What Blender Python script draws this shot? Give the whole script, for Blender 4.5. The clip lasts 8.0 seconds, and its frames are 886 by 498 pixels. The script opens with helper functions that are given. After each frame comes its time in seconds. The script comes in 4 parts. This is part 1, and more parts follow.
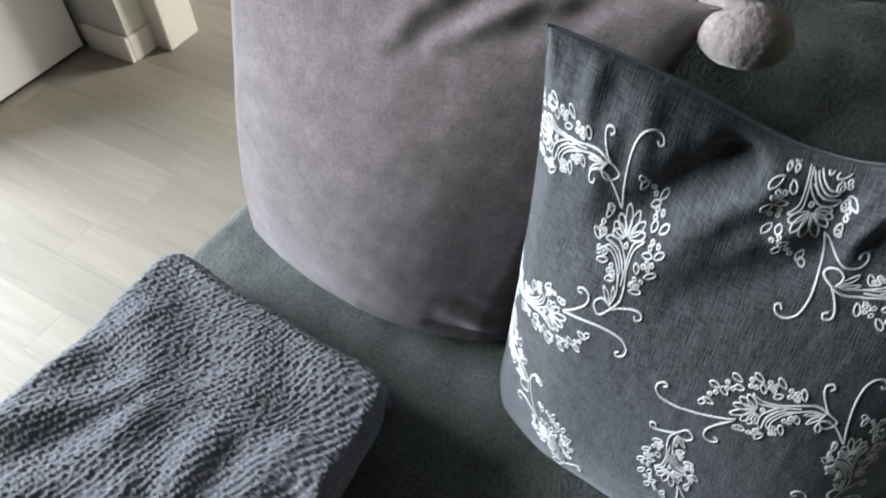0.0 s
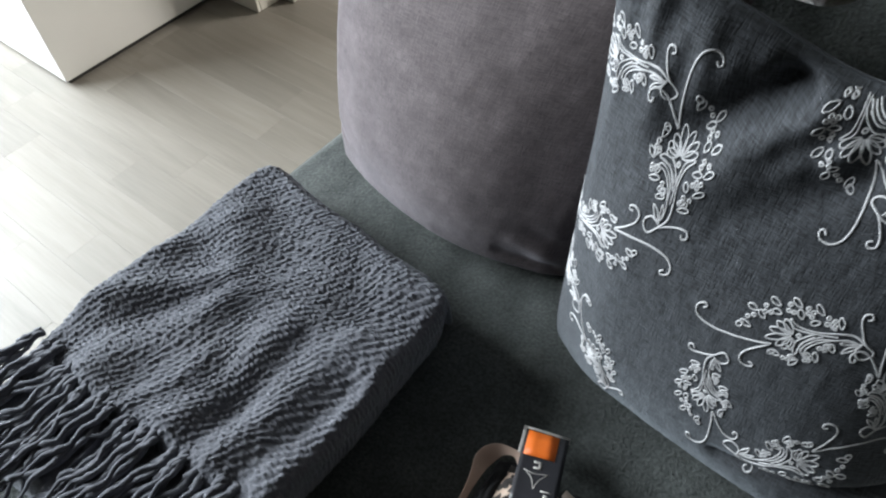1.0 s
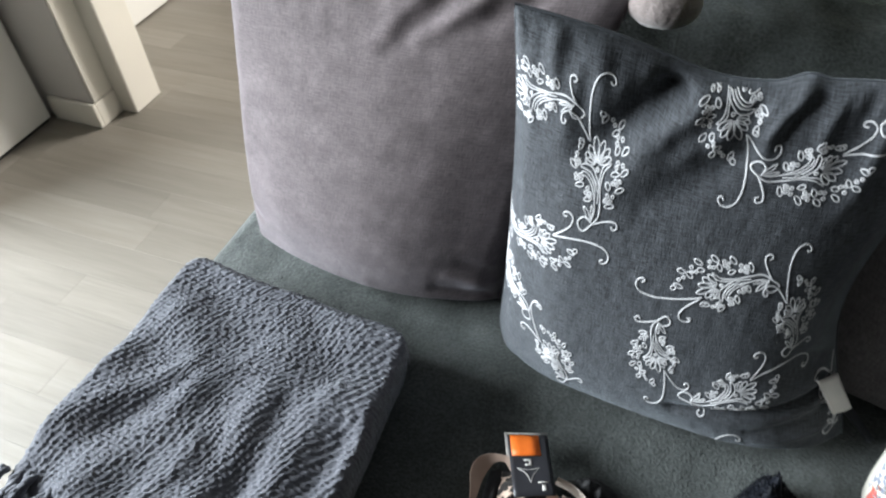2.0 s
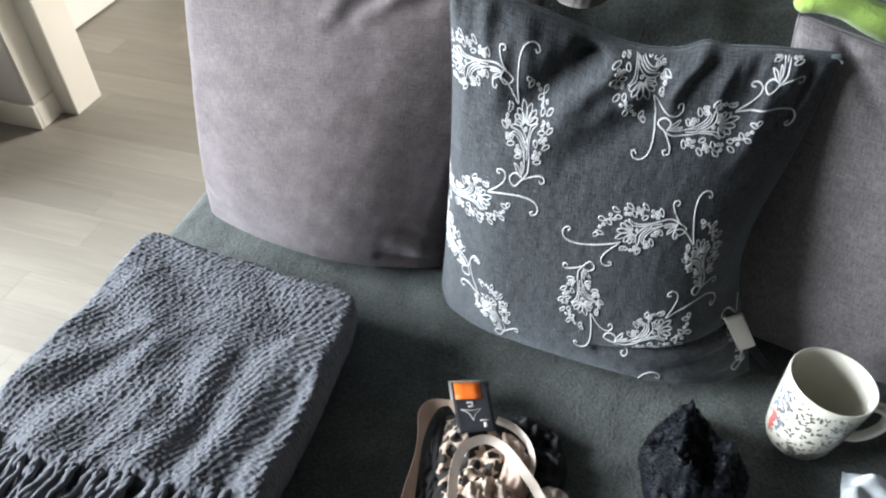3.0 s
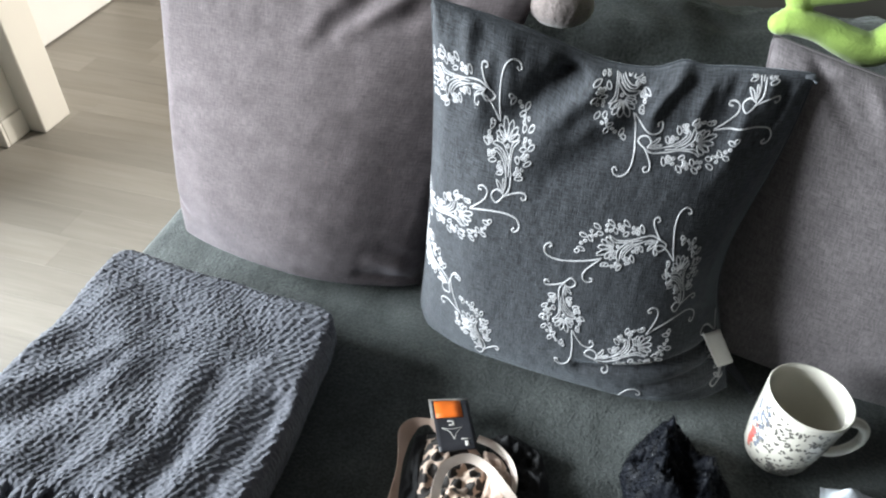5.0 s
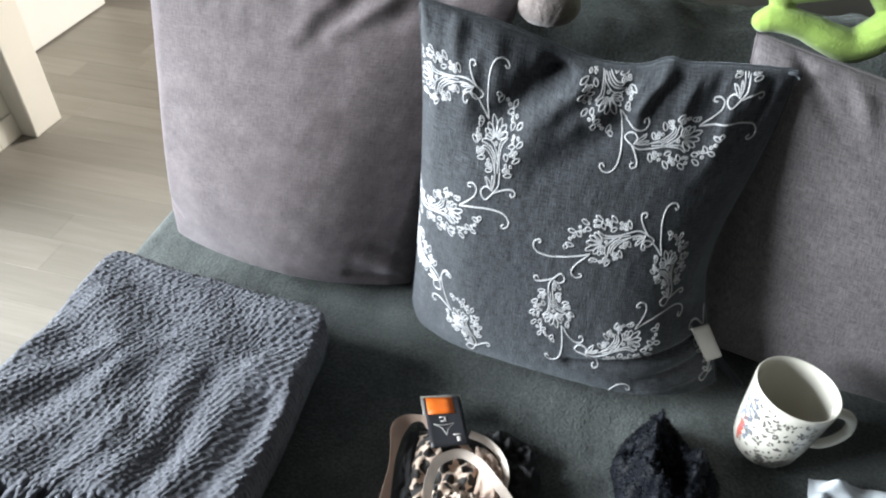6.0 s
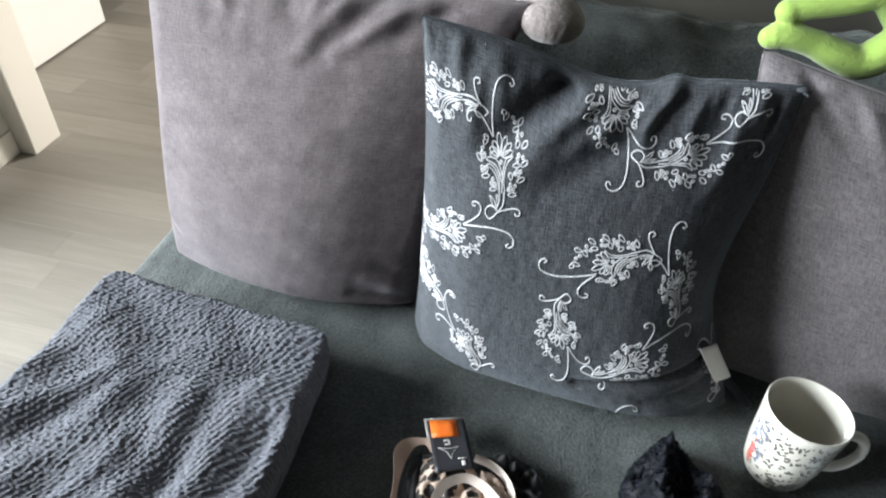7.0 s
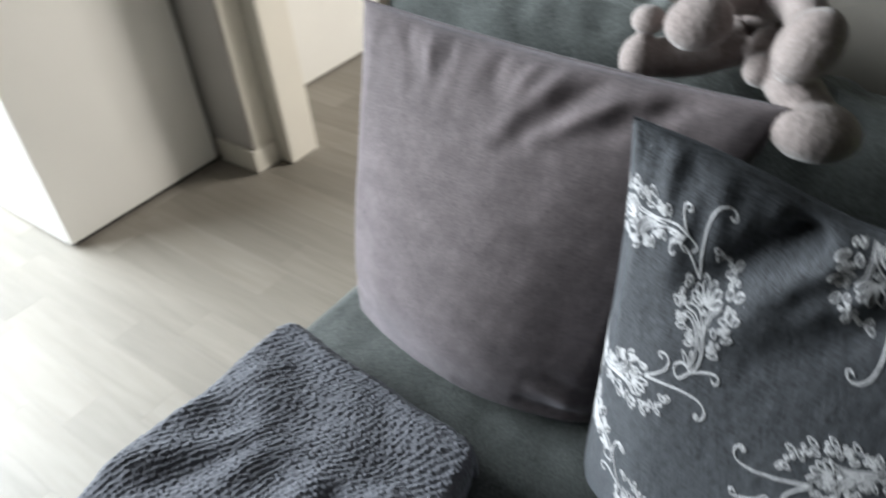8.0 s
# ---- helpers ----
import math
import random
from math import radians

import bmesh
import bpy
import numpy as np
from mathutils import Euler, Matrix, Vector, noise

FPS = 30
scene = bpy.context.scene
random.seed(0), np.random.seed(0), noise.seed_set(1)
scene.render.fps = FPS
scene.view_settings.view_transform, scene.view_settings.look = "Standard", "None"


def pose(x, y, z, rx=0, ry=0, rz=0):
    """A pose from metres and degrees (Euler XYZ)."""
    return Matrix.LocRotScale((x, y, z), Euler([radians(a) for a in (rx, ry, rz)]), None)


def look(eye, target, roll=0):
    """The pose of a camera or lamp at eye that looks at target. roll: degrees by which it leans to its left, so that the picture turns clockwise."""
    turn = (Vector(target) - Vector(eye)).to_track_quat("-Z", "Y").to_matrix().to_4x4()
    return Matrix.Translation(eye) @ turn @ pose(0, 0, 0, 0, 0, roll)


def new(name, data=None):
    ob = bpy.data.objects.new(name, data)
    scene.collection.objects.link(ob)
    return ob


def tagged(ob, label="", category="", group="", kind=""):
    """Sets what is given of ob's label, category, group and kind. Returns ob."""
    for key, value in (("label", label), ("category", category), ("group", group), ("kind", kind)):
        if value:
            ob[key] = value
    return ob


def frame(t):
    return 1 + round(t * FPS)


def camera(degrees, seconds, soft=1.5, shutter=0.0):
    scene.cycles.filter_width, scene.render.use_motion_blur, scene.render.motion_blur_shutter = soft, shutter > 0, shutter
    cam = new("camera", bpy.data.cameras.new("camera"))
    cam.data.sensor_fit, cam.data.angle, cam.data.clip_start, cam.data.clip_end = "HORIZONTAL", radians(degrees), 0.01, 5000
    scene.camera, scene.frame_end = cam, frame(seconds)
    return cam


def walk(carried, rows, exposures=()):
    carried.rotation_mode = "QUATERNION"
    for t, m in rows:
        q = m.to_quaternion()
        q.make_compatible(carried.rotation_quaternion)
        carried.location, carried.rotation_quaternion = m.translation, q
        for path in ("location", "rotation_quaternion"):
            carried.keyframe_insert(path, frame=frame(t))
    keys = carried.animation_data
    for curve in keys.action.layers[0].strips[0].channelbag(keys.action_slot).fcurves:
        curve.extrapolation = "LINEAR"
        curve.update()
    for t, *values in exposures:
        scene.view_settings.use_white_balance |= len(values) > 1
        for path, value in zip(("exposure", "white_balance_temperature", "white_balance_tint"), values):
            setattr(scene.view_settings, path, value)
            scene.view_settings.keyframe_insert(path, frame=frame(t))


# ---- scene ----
cam = camera(61.7, 8.0, soft=2.1, shutter=0.28)
PATH = [
    (0, (0.197, 0.118, 1.114), (-0.479, 1.232, -0.403), -2.4),
    (0.2, (0.199, 0.119, 1.1), (-0.503, 1.198, -0.431), -3.1),
    (0.3, (0.201, 0.123, 1.107), (-0.548, 1.145, -0.44), -5.6),
    (0.5, (0.212, 0.095, 1.107), (-0.631, 1.087, -0.411), -5.7),
    (0.8, (0.244, 0.075, 1.095), (-0.645, 1.008, -0.435), -6.4),
    (1, (0.27, 0.071, 1.103), (-0.616, 1.006, -0.427), -6.1),
    (1.2, (0.277, 0.047, 1.132), (-0.594, 1.045, -0.366), -4.6),
    (2.3, (0.205, -0.086, 1.144), (-0.3, 1.233, -0.272), -3.6),
    (2.5, (0.219, -0.109, 1.142), (-0.258, 1.232, -0.263), -2.0),
    (3, (0.249, -0.144, 1.145), (-0.211, 1.217, -0.247), -1.5),
    (3.5, (0.257, -0.155, 1.146), (-0.19, 1.231, -0.224), -0.9),
    (4, (0.24, -0.155, 1.142), (-0.195, 1.251, -0.212), -0.6),
    (4.5, (0.232, -0.149, 1.14), (-0.193, 1.256, -0.219), -0.2),
    (5, (0.237, -0.15, 1.137), (-0.156, 1.275, -0.209), 0.8),
    (6.5, (0.244, -0.161, 1.136), (-0.134, 1.282, -0.196), 0.7),
    (7, (0.235, -0.147, 1.132), (-0.149, 1.315, -0.177), 0.6),
    (7.2, (0.213, -0.117, 1.145), (-0.181, 1.322, -0.188), -0.1),
    (7.5, (0.194, -0.069, 1.144), (-0.312, 1.36, -0.161), -2.4),
    (7.6, (0.194, -0.043, 1.14), (-0.383, 1.349, -0.175), -3.9),
    (7.8, (0.204, -0.014, 1.129), (-0.503, 1.324, -0.178), -4.9),
    (8, (0.242, 0.035, 1.131), (-0.754, 1.228, -0.128), -5.6),
]
walk(cam, [(t, look(eye, target, roll)) for t, eye, target, roll in PATH],
     exposures=((0, -0.15), (0.5, -0.36), (1, -0.56), (1.3, -0.46), (2.3, 0.06), (3, 0.13), (5.2, 0.11), (6.5, 0.09), (7, 0.08), (7.5, -0.05), (8, -0.48)))

# ---- light ----
world = bpy.data.worlds.new("sky")
world.use_nodes = True
scene.world = world
wn = world.node_tree.nodes
sky = wn.new("ShaderNodeTexSky")
sky.sky_type, sky.sun_disc = "NISHITA", False
sky.sun_elevation, sky.sun_rotation = radians(38), radians(265)
world.node_tree.links.new(sky.outputs[0], wn["Background"].inputs["Color"])
wn["Background"].inputs["Strength"].default_value = 0.12

sun_data = bpy.data.lights.new("sun", "SUN")
sun_data.energy, sun_data.angle, sun_data.color = 0.5, radians(20), (1.0, 0.97, 0.93)
new("sun", sun_data).matrix_world = look((-6, -2.5, 5), (0, 0, 0))


def window_light(name, eye, target, wide, high, watts, colour):
    data = bpy.data.lights.new(name, "AREA")
    data.shape, data.size, data.size_y, data.energy, data.color = "RECTANGLE", wide, high, watts, colour
    new(name, data).matrix_world = look(eye, target)


# daylight in the two window openings
window_light("daylight", (-3.57, -0.67, 1.70), (0, 0.1, 0.6), 2.6, 1.4, 660, (0.87, 0.95, 1.0))
window_light("daylight_passage", (0.29, 3.17, 1.5), (-1.3, 0.9, 0.7), 0.75, 1.1, 128, (1.0, 0.96, 0.89))


# ---- materials ----
def material(name, colour, rough=0.8, second=None, scale=6.0, mix=0.5, bump=0.0, bump_scale=200.0, sheen=0.0, metal=0.0,
             stretch=(1, 1, 1), bump_stretch=(1, 1, 1), coords="Object", grain=0.0, coat=0.0, distance=0.001, sheen_tint=(1, 1, 1)):
    m = bpy.data.materials.new(name)
    m.use_nodes = True
    nt = m.node_tree
    node, link = nt.nodes.new, nt.links.new
    b = nt.nodes["Principled BSDF"]
    b.inputs["Roughness"].default_value, b.inputs["Metallic"].default_value = rough, metal
    b.inputs["Coat Weight"].default_value = coat
    if sheen:
        b.inputs["Sheen Weight"].default_value, b.inputs["Sheen Roughness"].default_value = sheen, 0.45
        b.inputs["Sheen Tint"].default_value = (*sheen_tint, 1)
    place = node("ShaderNodeTexCoord")

    def noise_at(size, stretched, detail=4.0):
        mp = node("ShaderNodeMapping")
        mp.inputs["Scale"].default_value = stretched
        link(place.outputs[coords], mp.inputs["Vector"])
        n = node("ShaderNodeTexNoise")
        n.inputs["Scale"].default_value, n.inputs["Detail"].default_value = size, detail
        link(mp.outputs[0], n.inputs["Vector"])
        return n

    second = second or tuple(c * 0.75 for c in colour)
    ramp = node("ShaderNodeValToRGB")
    ramp.color_ramp.elements[0].position, ramp.color_ramp.elements[1].position = 0.5 - mix / 2, 0.5 + mix / 2
    ramp.color_ramp.elements[0].color, ramp.color_ramp.elements[1].color = (*second, 1), (*colour, 1)
    link(noise_at(scale, stretch).outputs["Fac"], ramp.inputs["Fac"])
    out = ramp.outputs["Color"]
    if grain:
        g = noise_at(bump_scale, bump_stretch, 2.0)
        gr = node("ShaderNodeMapRange")
        gr.inputs["From Min"].default_value, gr.inputs["From Max"].default_value = 0.3, 0.7
        gr.inputs["To Min"].default_value, gr.inputs["To Max"].default_value = 1 - grain, 1 + grain
        link(g.outputs["Fac"], gr.inputs["Value"])
        mul = node("ShaderNodeVectorMath")
        mul.operation = "SCALE"
        link(out, mul.inputs[0])
        link(gr.outputs[0], mul.inputs["Scale"])
        out = mul.outputs[0]
    link(out, b.inputs["Base Color"])
    if bump:
        bn = noise_at(bump_scale, bump_stretch, 3.0)
        bp = node("ShaderNodeBump")
        bp.inputs["Strength"].default_value, bp.inputs["Distance"].default_value = bump, distance
        link(bn.outputs["Fac"], bp.inputs["Height"])
        link(bp.outputs[0], b.inputs["Normal"])
    return m


def weave(name, colour, second, sheen, scale=9.0, grain=0.25, streak=0.5, rough=0.9, sheen_tint=(1, 1, 1), stretch=(1, 1, 1)):
    """Woven cloth: threads along both fabric directions, with slubs, over slow stains."""
    m = material(name, colour, rough, second, scale, 0.6, sheen=sheen, coords="UV", sheen_tint=sheen_tint, stretch=stretch)
    nt = m.node_tree
    node, link = nt.nodes.new, nt.links.new
    b = nt.nodes["Principled BSDF"]
    place = node("ShaderNodeTexCoord")
    threads = []
    for stretched in ((720, 90, 1), (90, 720, 1)):
        mp = node("ShaderNodeMapping")
        mp.inputs["Scale"].default_value = stretched
        link(place.outputs["UV"], mp.inputs["Vector"])
        n = node("ShaderNodeTexNoise")
        n.inputs["Scale"].default_value, n.inputs["Detail"].default_value = 1.0, 1.5
        link(mp.outputs[0], n.inputs["Vector"])
        threads.append(n.outputs["Fac"])
    both = node("ShaderNodeMath")
    both.operation = "ADD"
    link(threads[0], both.inputs[0])
    link(threads[1], both.inputs[1])
    gr = node("ShaderNodeMapRange")
    gr.inputs["From Min"].default_value, gr.inputs["From Max"].default_value = 0.7, 1.3
    gr.inputs["To Min"].default_value, gr.inputs["To Max"].default_value = 1 - grain, 1 + grain
    link(both.outputs[0], gr.inputs["Value"])
    mul = node("ShaderNodeVectorMath")
    mul.operation = "SCALE"
    old = b.inputs["Base Color"].links[0].from_socket
    link(old, mul.inputs[0])
    link(gr.outputs[0], mul.inputs["Scale"])
    link(mul.outputs[0], b.inputs["Base Color"])
    bp = node("ShaderNodeBump")
    bp.inputs["Strength"].default_value, bp.inputs["Distance"].default_value = streak, 0.0008
    link(both.outputs[0], bp.inputs["Height"])
    link(bp.outputs[0], b.inputs["Normal"])
    return m


def leopard(name):
    m = bpy.data.materials.new(name)
    m.use_nodes = True
    nt = m.node_tree
    node, link = nt.nodes.new, nt.links.new
    b = nt.nodes["Principled BSDF"]
    b.inputs["Roughness"].default_value, b.inputs["Sheen Weight"].default_value = 0.7, 0.2
    place = node("ShaderNodeTexCoord")
    warp = node("ShaderNodeTexNoise")
    warp.inputs["Scale"].default_value = 90
    link(place.outputs["Object"], warp.inputs["Vector"])
    add = node("ShaderNodeVectorMath")
    add.operation = "MULTIPLY_ADD"
    add.inputs[1].default_value = (0.012, 0.012, 0.012)
    link(warp.outputs["Color"], add.inputs[0])
    link(place.outputs["Object"], add.inputs[2])
    cells = node("ShaderNodeTexVoronoi")
    cells.voronoi_dimensions = "2D"
    cells.inputs["Scale"].default_value = 78
    link(add.outputs[0], cells.inputs["Vector"])
    ramp = node("ShaderNodeValToRGB")
    e = ramp.color_ramp.elements
    e[0].position, e[0].color = 0.46, (0.016, 0.011, 0.009, 1)
    e[1].position, e[1].color = 0.51, (0.64, 0.49, 0.39, 1)
    link(cells.outputs["Distance"], ramp.inputs["Fac"])
    link(ramp.outputs["Color"], b.inputs["Base Color"])
    return m


def laminate(name):
    """Pale greige oak boards: each board its own tone, long grain, a satin face."""
    m = bpy.data.materials.new(name)
    m.use_nodes = True
    nt = m.node_tree
    node, link = nt.nodes.new, nt.links.new
    b = nt.nodes["Principled BSDF"]
    b.inputs["Roughness"].default_value = 0.5
    place, info = node("ShaderNodeTexCoord"), node("ShaderNodeObjectInfo")
    shift = node("ShaderNodeVectorMath")
    shift.operation = "MULTIPLY_ADD"
    shift.inputs[1].default_value = (17.0, 31.0, 7.0)
    link(info.outputs["Random"], shift.inputs[0])
    link(place.outputs["Object"], shift.inputs[2])
    parts = []
    for sc, stretched, detail in ((1.0, (2.2, 28, 1), 5.0), (1.0, (9, 210, 1), 3.0)):
        mp = node("ShaderNodeMapping")
        mp.inputs["Scale"].default_value = stretched
        link(shift.outputs[0], mp.inputs["Vector"])
        n = node("ShaderNodeTexNoise")
        n.inputs["Scale"].default_value, n.inputs["Detail"].default_value, n.inputs["Distortion"].default_value = sc, detail, 0.6
        link(mp.outputs[0], n.inputs["Vector"])
        parts.append(n.outputs["Fac"])
    ramp = node("ShaderNodeValToRGB")
    e = ramp.color_ramp.elements
    e[0].position, e[0].color = 0.25, (0.186, 0.168, 0.142, 1)
    e[1].position, e[1].color = 0.75, (0.276, 0.255, 0.222, 1)
    fine = node("ShaderNodeMath")
    fine.operation = "MULTIPLY_ADD"
    fine.inputs[1].default_value = 0.35
    link(parts[1], fine.inputs[0])
    half = node("ShaderNodeMath")
    half.operation = "MULTIPLY"
    half.inputs[1].default_value = 0.65
    link(parts[0], half.inputs[0])
    link(half.outputs[0], fine.inputs[2])
    link(fine.outputs[0], ramp.inputs["Fac"])
    tone = node("ShaderNodeMapRange")
    tone.inputs["To Min"].default_value, tone.inputs["To Max"].default_value = 0.87, 1.11
    link(info.outputs["Random"], tone.inputs["Value"])
    mul = node("ShaderNodeVectorMath")
    mul.operation = "SCALE"
    link(ramp.outputs["Color"], mul.inputs[0])
    link(tone.outputs[0], mul.inputs["Scale"])
    link(mul.outputs[0], b.inputs["Base Color"])
    bp = node("ShaderNodeBump")
    bp.inputs["Strength"].default_value, bp.inputs["Distance"].default_value = 0.15, 0.0006
    link(parts[1], bp.inputs["Height"])
    link(bp.outputs[0], b.inputs["Normal"])
    return m


BOARD = laminate("greige_laminate")
SUBFLOOR = material("subfloor", (0.20, 0.18, 0.16), 0.9)
WHITE = material("white_paint", (0.80, 0.79, 0.76), 0.45, (0.70, 0.69, 0.66), 2.0, 0.6, bump=0.05, bump_scale=60)
TRIM = material("trim_paint", (0.72, 0.69, 0.62), 0.4, (0.67, 0.64, 0.58), 3.0, 0.6)
GREYWALL = material("grey_wall_paint", (0.52, 0.50, 0.48), 0.85, (0.47, 0.45, 0.43), 3.0, 0.6, bump=0.15, bump_scale=90)
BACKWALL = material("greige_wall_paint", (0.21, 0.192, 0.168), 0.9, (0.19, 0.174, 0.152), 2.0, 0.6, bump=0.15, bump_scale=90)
# near black for unseen walls and ceiling: swallows bounce light so shadows stay deep
FILLCUT = material("fill_cut_black", (0.030, 0.027, 0.024), 0.9, (0.026, 0.023, 0.021), 2.0, 0.6)
PLASTER = material("plaster", (0.72, 0.70, 0.67), 0.9, (0.68, 0.66, 0.63), 2.0, 0.6)
DARKGAP = material("dark_plinth", (0.03, 0.028, 0.025), 0.8)
FLEECE = material("green_fleece", (0.082, 0.091, 0.088), 0.95, (0.050, 0.056, 0.054), 22.0, 0.45, bump=0.8, bump_scale=300, sheen=0.42,
                  grain=0.38, distance=0.0025, sheen_tint=(0.88, 0.95, 0.95))
VELVET = weave("mauve_grey_velvet", (0.158, 0.131, 0.136), (0.082, 0.066, 0.068), 0.32, 34.0, 0.30, 0.3, sheen_tint=(0.88, 0.88, 1.0), stretch=(0.5, 1, 1))
LINEN = weave("slate_linen", (0.050, 0.054, 0.061), (0.034, 0.037, 0.043), 0.28, 22.0, 0.70, 0.8, sheen_tint=(0.8, 0.9, 1.0))
GREYLINEN = weave("mauve_grey_linen", (0.180, 0.161, 0.166), (0.124, 0.110, 0.115), 0.25, 20.0, 0.36, 0.7)
THREAD = material("white_thread", (0.62, 0.62, 0.63), 0.7, (0.50, 0.50, 0.52), 60.0, 0.5, bump=0.6, bump_scale=900, sheen=0.2)
WOOL = material("slate_wool", (0.128, 0.131, 0.152), 0.95, (0.093, 0.096, 0.113), 90.0, 0.6, bump=0.6, bump_scale=700, sheen=0.35, grain=0.2,
                distance=0.0012, sheen_tint=(0.85, 0.92, 1.0))
PORCELAIN = material("cream_porcelain", (0.68, 0.655, 0.58), 0.22, (0.66, 0.635, 0.56), 5.0, 0.5, coat=0.5)
INK = material("mug_ink", (0.10, 0.095, 0.09), 0.35, (0.20, 0.19, 0.17), 120.0, 0.5)
INKRED = material("mug_red", (0.50, 0.07, 0.05), 0.35, (0.55, 0.16, 0.12), 150.0, 0.5)
INKBLUE = material("mug_blue", (0.11, 0.14, 0.21), 0.35, (0.24, 0.26, 0.31), 150.0, 0.5)
LEOPARD = leopard("leopard_knit")
NUDE = material("nude_satin", (0.58, 0.43, 0.35), 0.55, (0.46, 0.33, 0.26), 40.0, 0.5, bump=0.3, bump_scale=400, sheen=0.3)
CREAM = material("cream_elastic", (0.72, 0.63, 0.56), 0.55, (0.58, 0.48, 0.41), 50.0, 0.5, bump=0.4, bump_scale=600, sheen=0.3)
LACE = material("cream_lace", (0.60, 0.50, 0.42), 0.7, (0.38, 0.29, 0.23), 160.0, 0.4, bump=0.8, bump_scale=350)
BLACKCLOTH = material("black_cloth", (0.012, 0.012, 0.013), 0.85, (0.02, 0.02, 0.022), 60.0, 0.5, bump=0.5, bump_scale=500)
CARD = material("black_card", (0.018, 0.018, 0.022), 0.45, (0.024, 0.024, 0.03), 80.0, 0.5)
ORANGE = material("orange_sticker", (1.0, 0.21, 0.02), 0.5, (0.96, 0.19, 0.018), 60.0, 0.5)
PALECARD = material("pale_plastic", (0.55, 0.53, 0.50), 0.4, (0.48, 0.46, 0.43), 60.0, 0.5)
FUR = material("navy_black_fur", (0.009, 0.011, 0.017), 0.6, (0.003, 0.0035, 0.005), 60.0, 0.6)
TISSUE = material("white_tissue", (0.72, 0.76, 0.80), 0.8, (0.66, 0.70, 0.75), 30.0, 0.5, bump=0.3, bump_scale=300)
LABEL = material("label_satin", (0.70, 0.67, 0.64), 0.6, (0.62, 0.60, 0.57), 60.0, 0.5)
LIME = material("lime_plush", (0.31, 0.45, 0.095), 0.9, (0.26, 0.39, 0.075), 40.0, 0.5, bump=0.4, bump_scale=420, sheen=0.5, distance=0.002)
PLUSH = material("greige_plush", (0.34, 0.29, 0.275), 0.9, (0.22, 0.18, 0.17), 30.0, 0.5, bump=0.5, bump_scale=350, sheen=0.5, grain=0.2, distance=0.002)
FUR.node_tree.nodes["Principled BSDF"].inputs["Specular IOR Level"].default_value = 0.15
GLASS = bpy.data.materials.new("window_glass")
GLASS.use_nodes = True
GLASS.node_tree.nodes["Principled BSDF"].inputs["Transmission Weight"].default_value = 1.0
GLASS.node_tree.nodes["Principled BSDF"].inputs["Roughness"].default_value = 0.0
LEGWOOD = material("dark_wood", (0.06, 0.04, 0.03), 0.5, (0.09, 0.06, 0.04), 30.0, 0.5)


# ---- building helpers ----
def part(name, bm, mat, parent=None, label="", smooth=True):
    me = bpy.data.meshes.new(name)
    bm.to_mesh(me)
    bm.free()
    return dress(new(name, me), mat, parent, label, smooth)


def dress(ob, mat, parent=None, label="", smooth=True):
    ob.data.materials.append(mat)
    if smooth:
        ob.data.polygons.foreach_set("use_smooth", [True] * len(ob.data.polygons))
    if parent:
        ob.parent = parent
    if label:
        tagged(ob, label)
    return ob


def thing(name, label, category, group="", kind="", at=(0, 0, 0)):
    ob = new(name)
    ob.location = at
    ob.empty_display_size = 0.05
    return tagged(ob, label, category, group, kind)


def raw(name, verts, faces, mat, parent=None, label="", smooth=True, uv=None):
    me = bpy.data.meshes.new(name)
    me.from_pydata([tuple(v) for v in verts], [], faces)
    if uv is not None:
        layer = me.uv_layers.new(name="UVMap")
        index = np.empty(len(me.loops), dtype=np.int32)
        me.loops.foreach_get("vertex_index", index)
        layer.data.foreach_set("uv", np.asarray(uv, dtype=np.float32)[index].ravel())
    return dress(new(name, me), mat, parent, label, smooth)


def grid_faces(rows, cols, start=0, flip=False):
    i = np.arange(rows - 1)[:, None] * cols + np.arange(cols - 1)[None, :] + start
    f = np.stack([i, i + 1, i + cols + 1, i + cols], -1).reshape(-1, 4)
    return (f[:, ::-1] if flip else f).tolist()


def box(bm, lo, hi, bevel=0.0):
    made = bmesh.ops.create_cube(bm, size=1)["verts"]
    size = Vector(hi) - Vector(lo)
    for v in made:
        v.co = Vector(lo) + Vector([(c + 0.5) * d for c, d in zip(v.co, size)])
    if bevel:
        edges = list({e for v in made for e in v.link_edges})
        bmesh.ops.bevel(bm, geom=edges, offset=bevel, segments=2, affect="EDGES", profile=0.5)
    return bm


def boxed(name, lo, hi, mat, parent=None, label="", bevel=0.003):
    return part(name, box(bmesh.new(), lo, hi, bevel), mat, parent, label, smooth=False)


def structure(ob, label, category):
    return tagged(ob, label, category, kind="structure")


def bezier_points(points, steps=8):
    """A rounded line through the points."""
    p = np.array(points, float)
    p = np.vstack([2 * p[0] - p[1], p, 2 * p[-1] - p[-2]])
    out = []
    for a, b, c, d in zip(p, p[1:], p[2:], p[3:]):
        for k in np.arange(steps) / steps:
            out.append(0.5 * (2 * b + (c - a) * k + (2 * a - 5 * b + 4 * c - d) * k * k + (3 * b - a - 3 * c + d) * k ** 3))
    out.append(p[-2])
    return np.array(out)


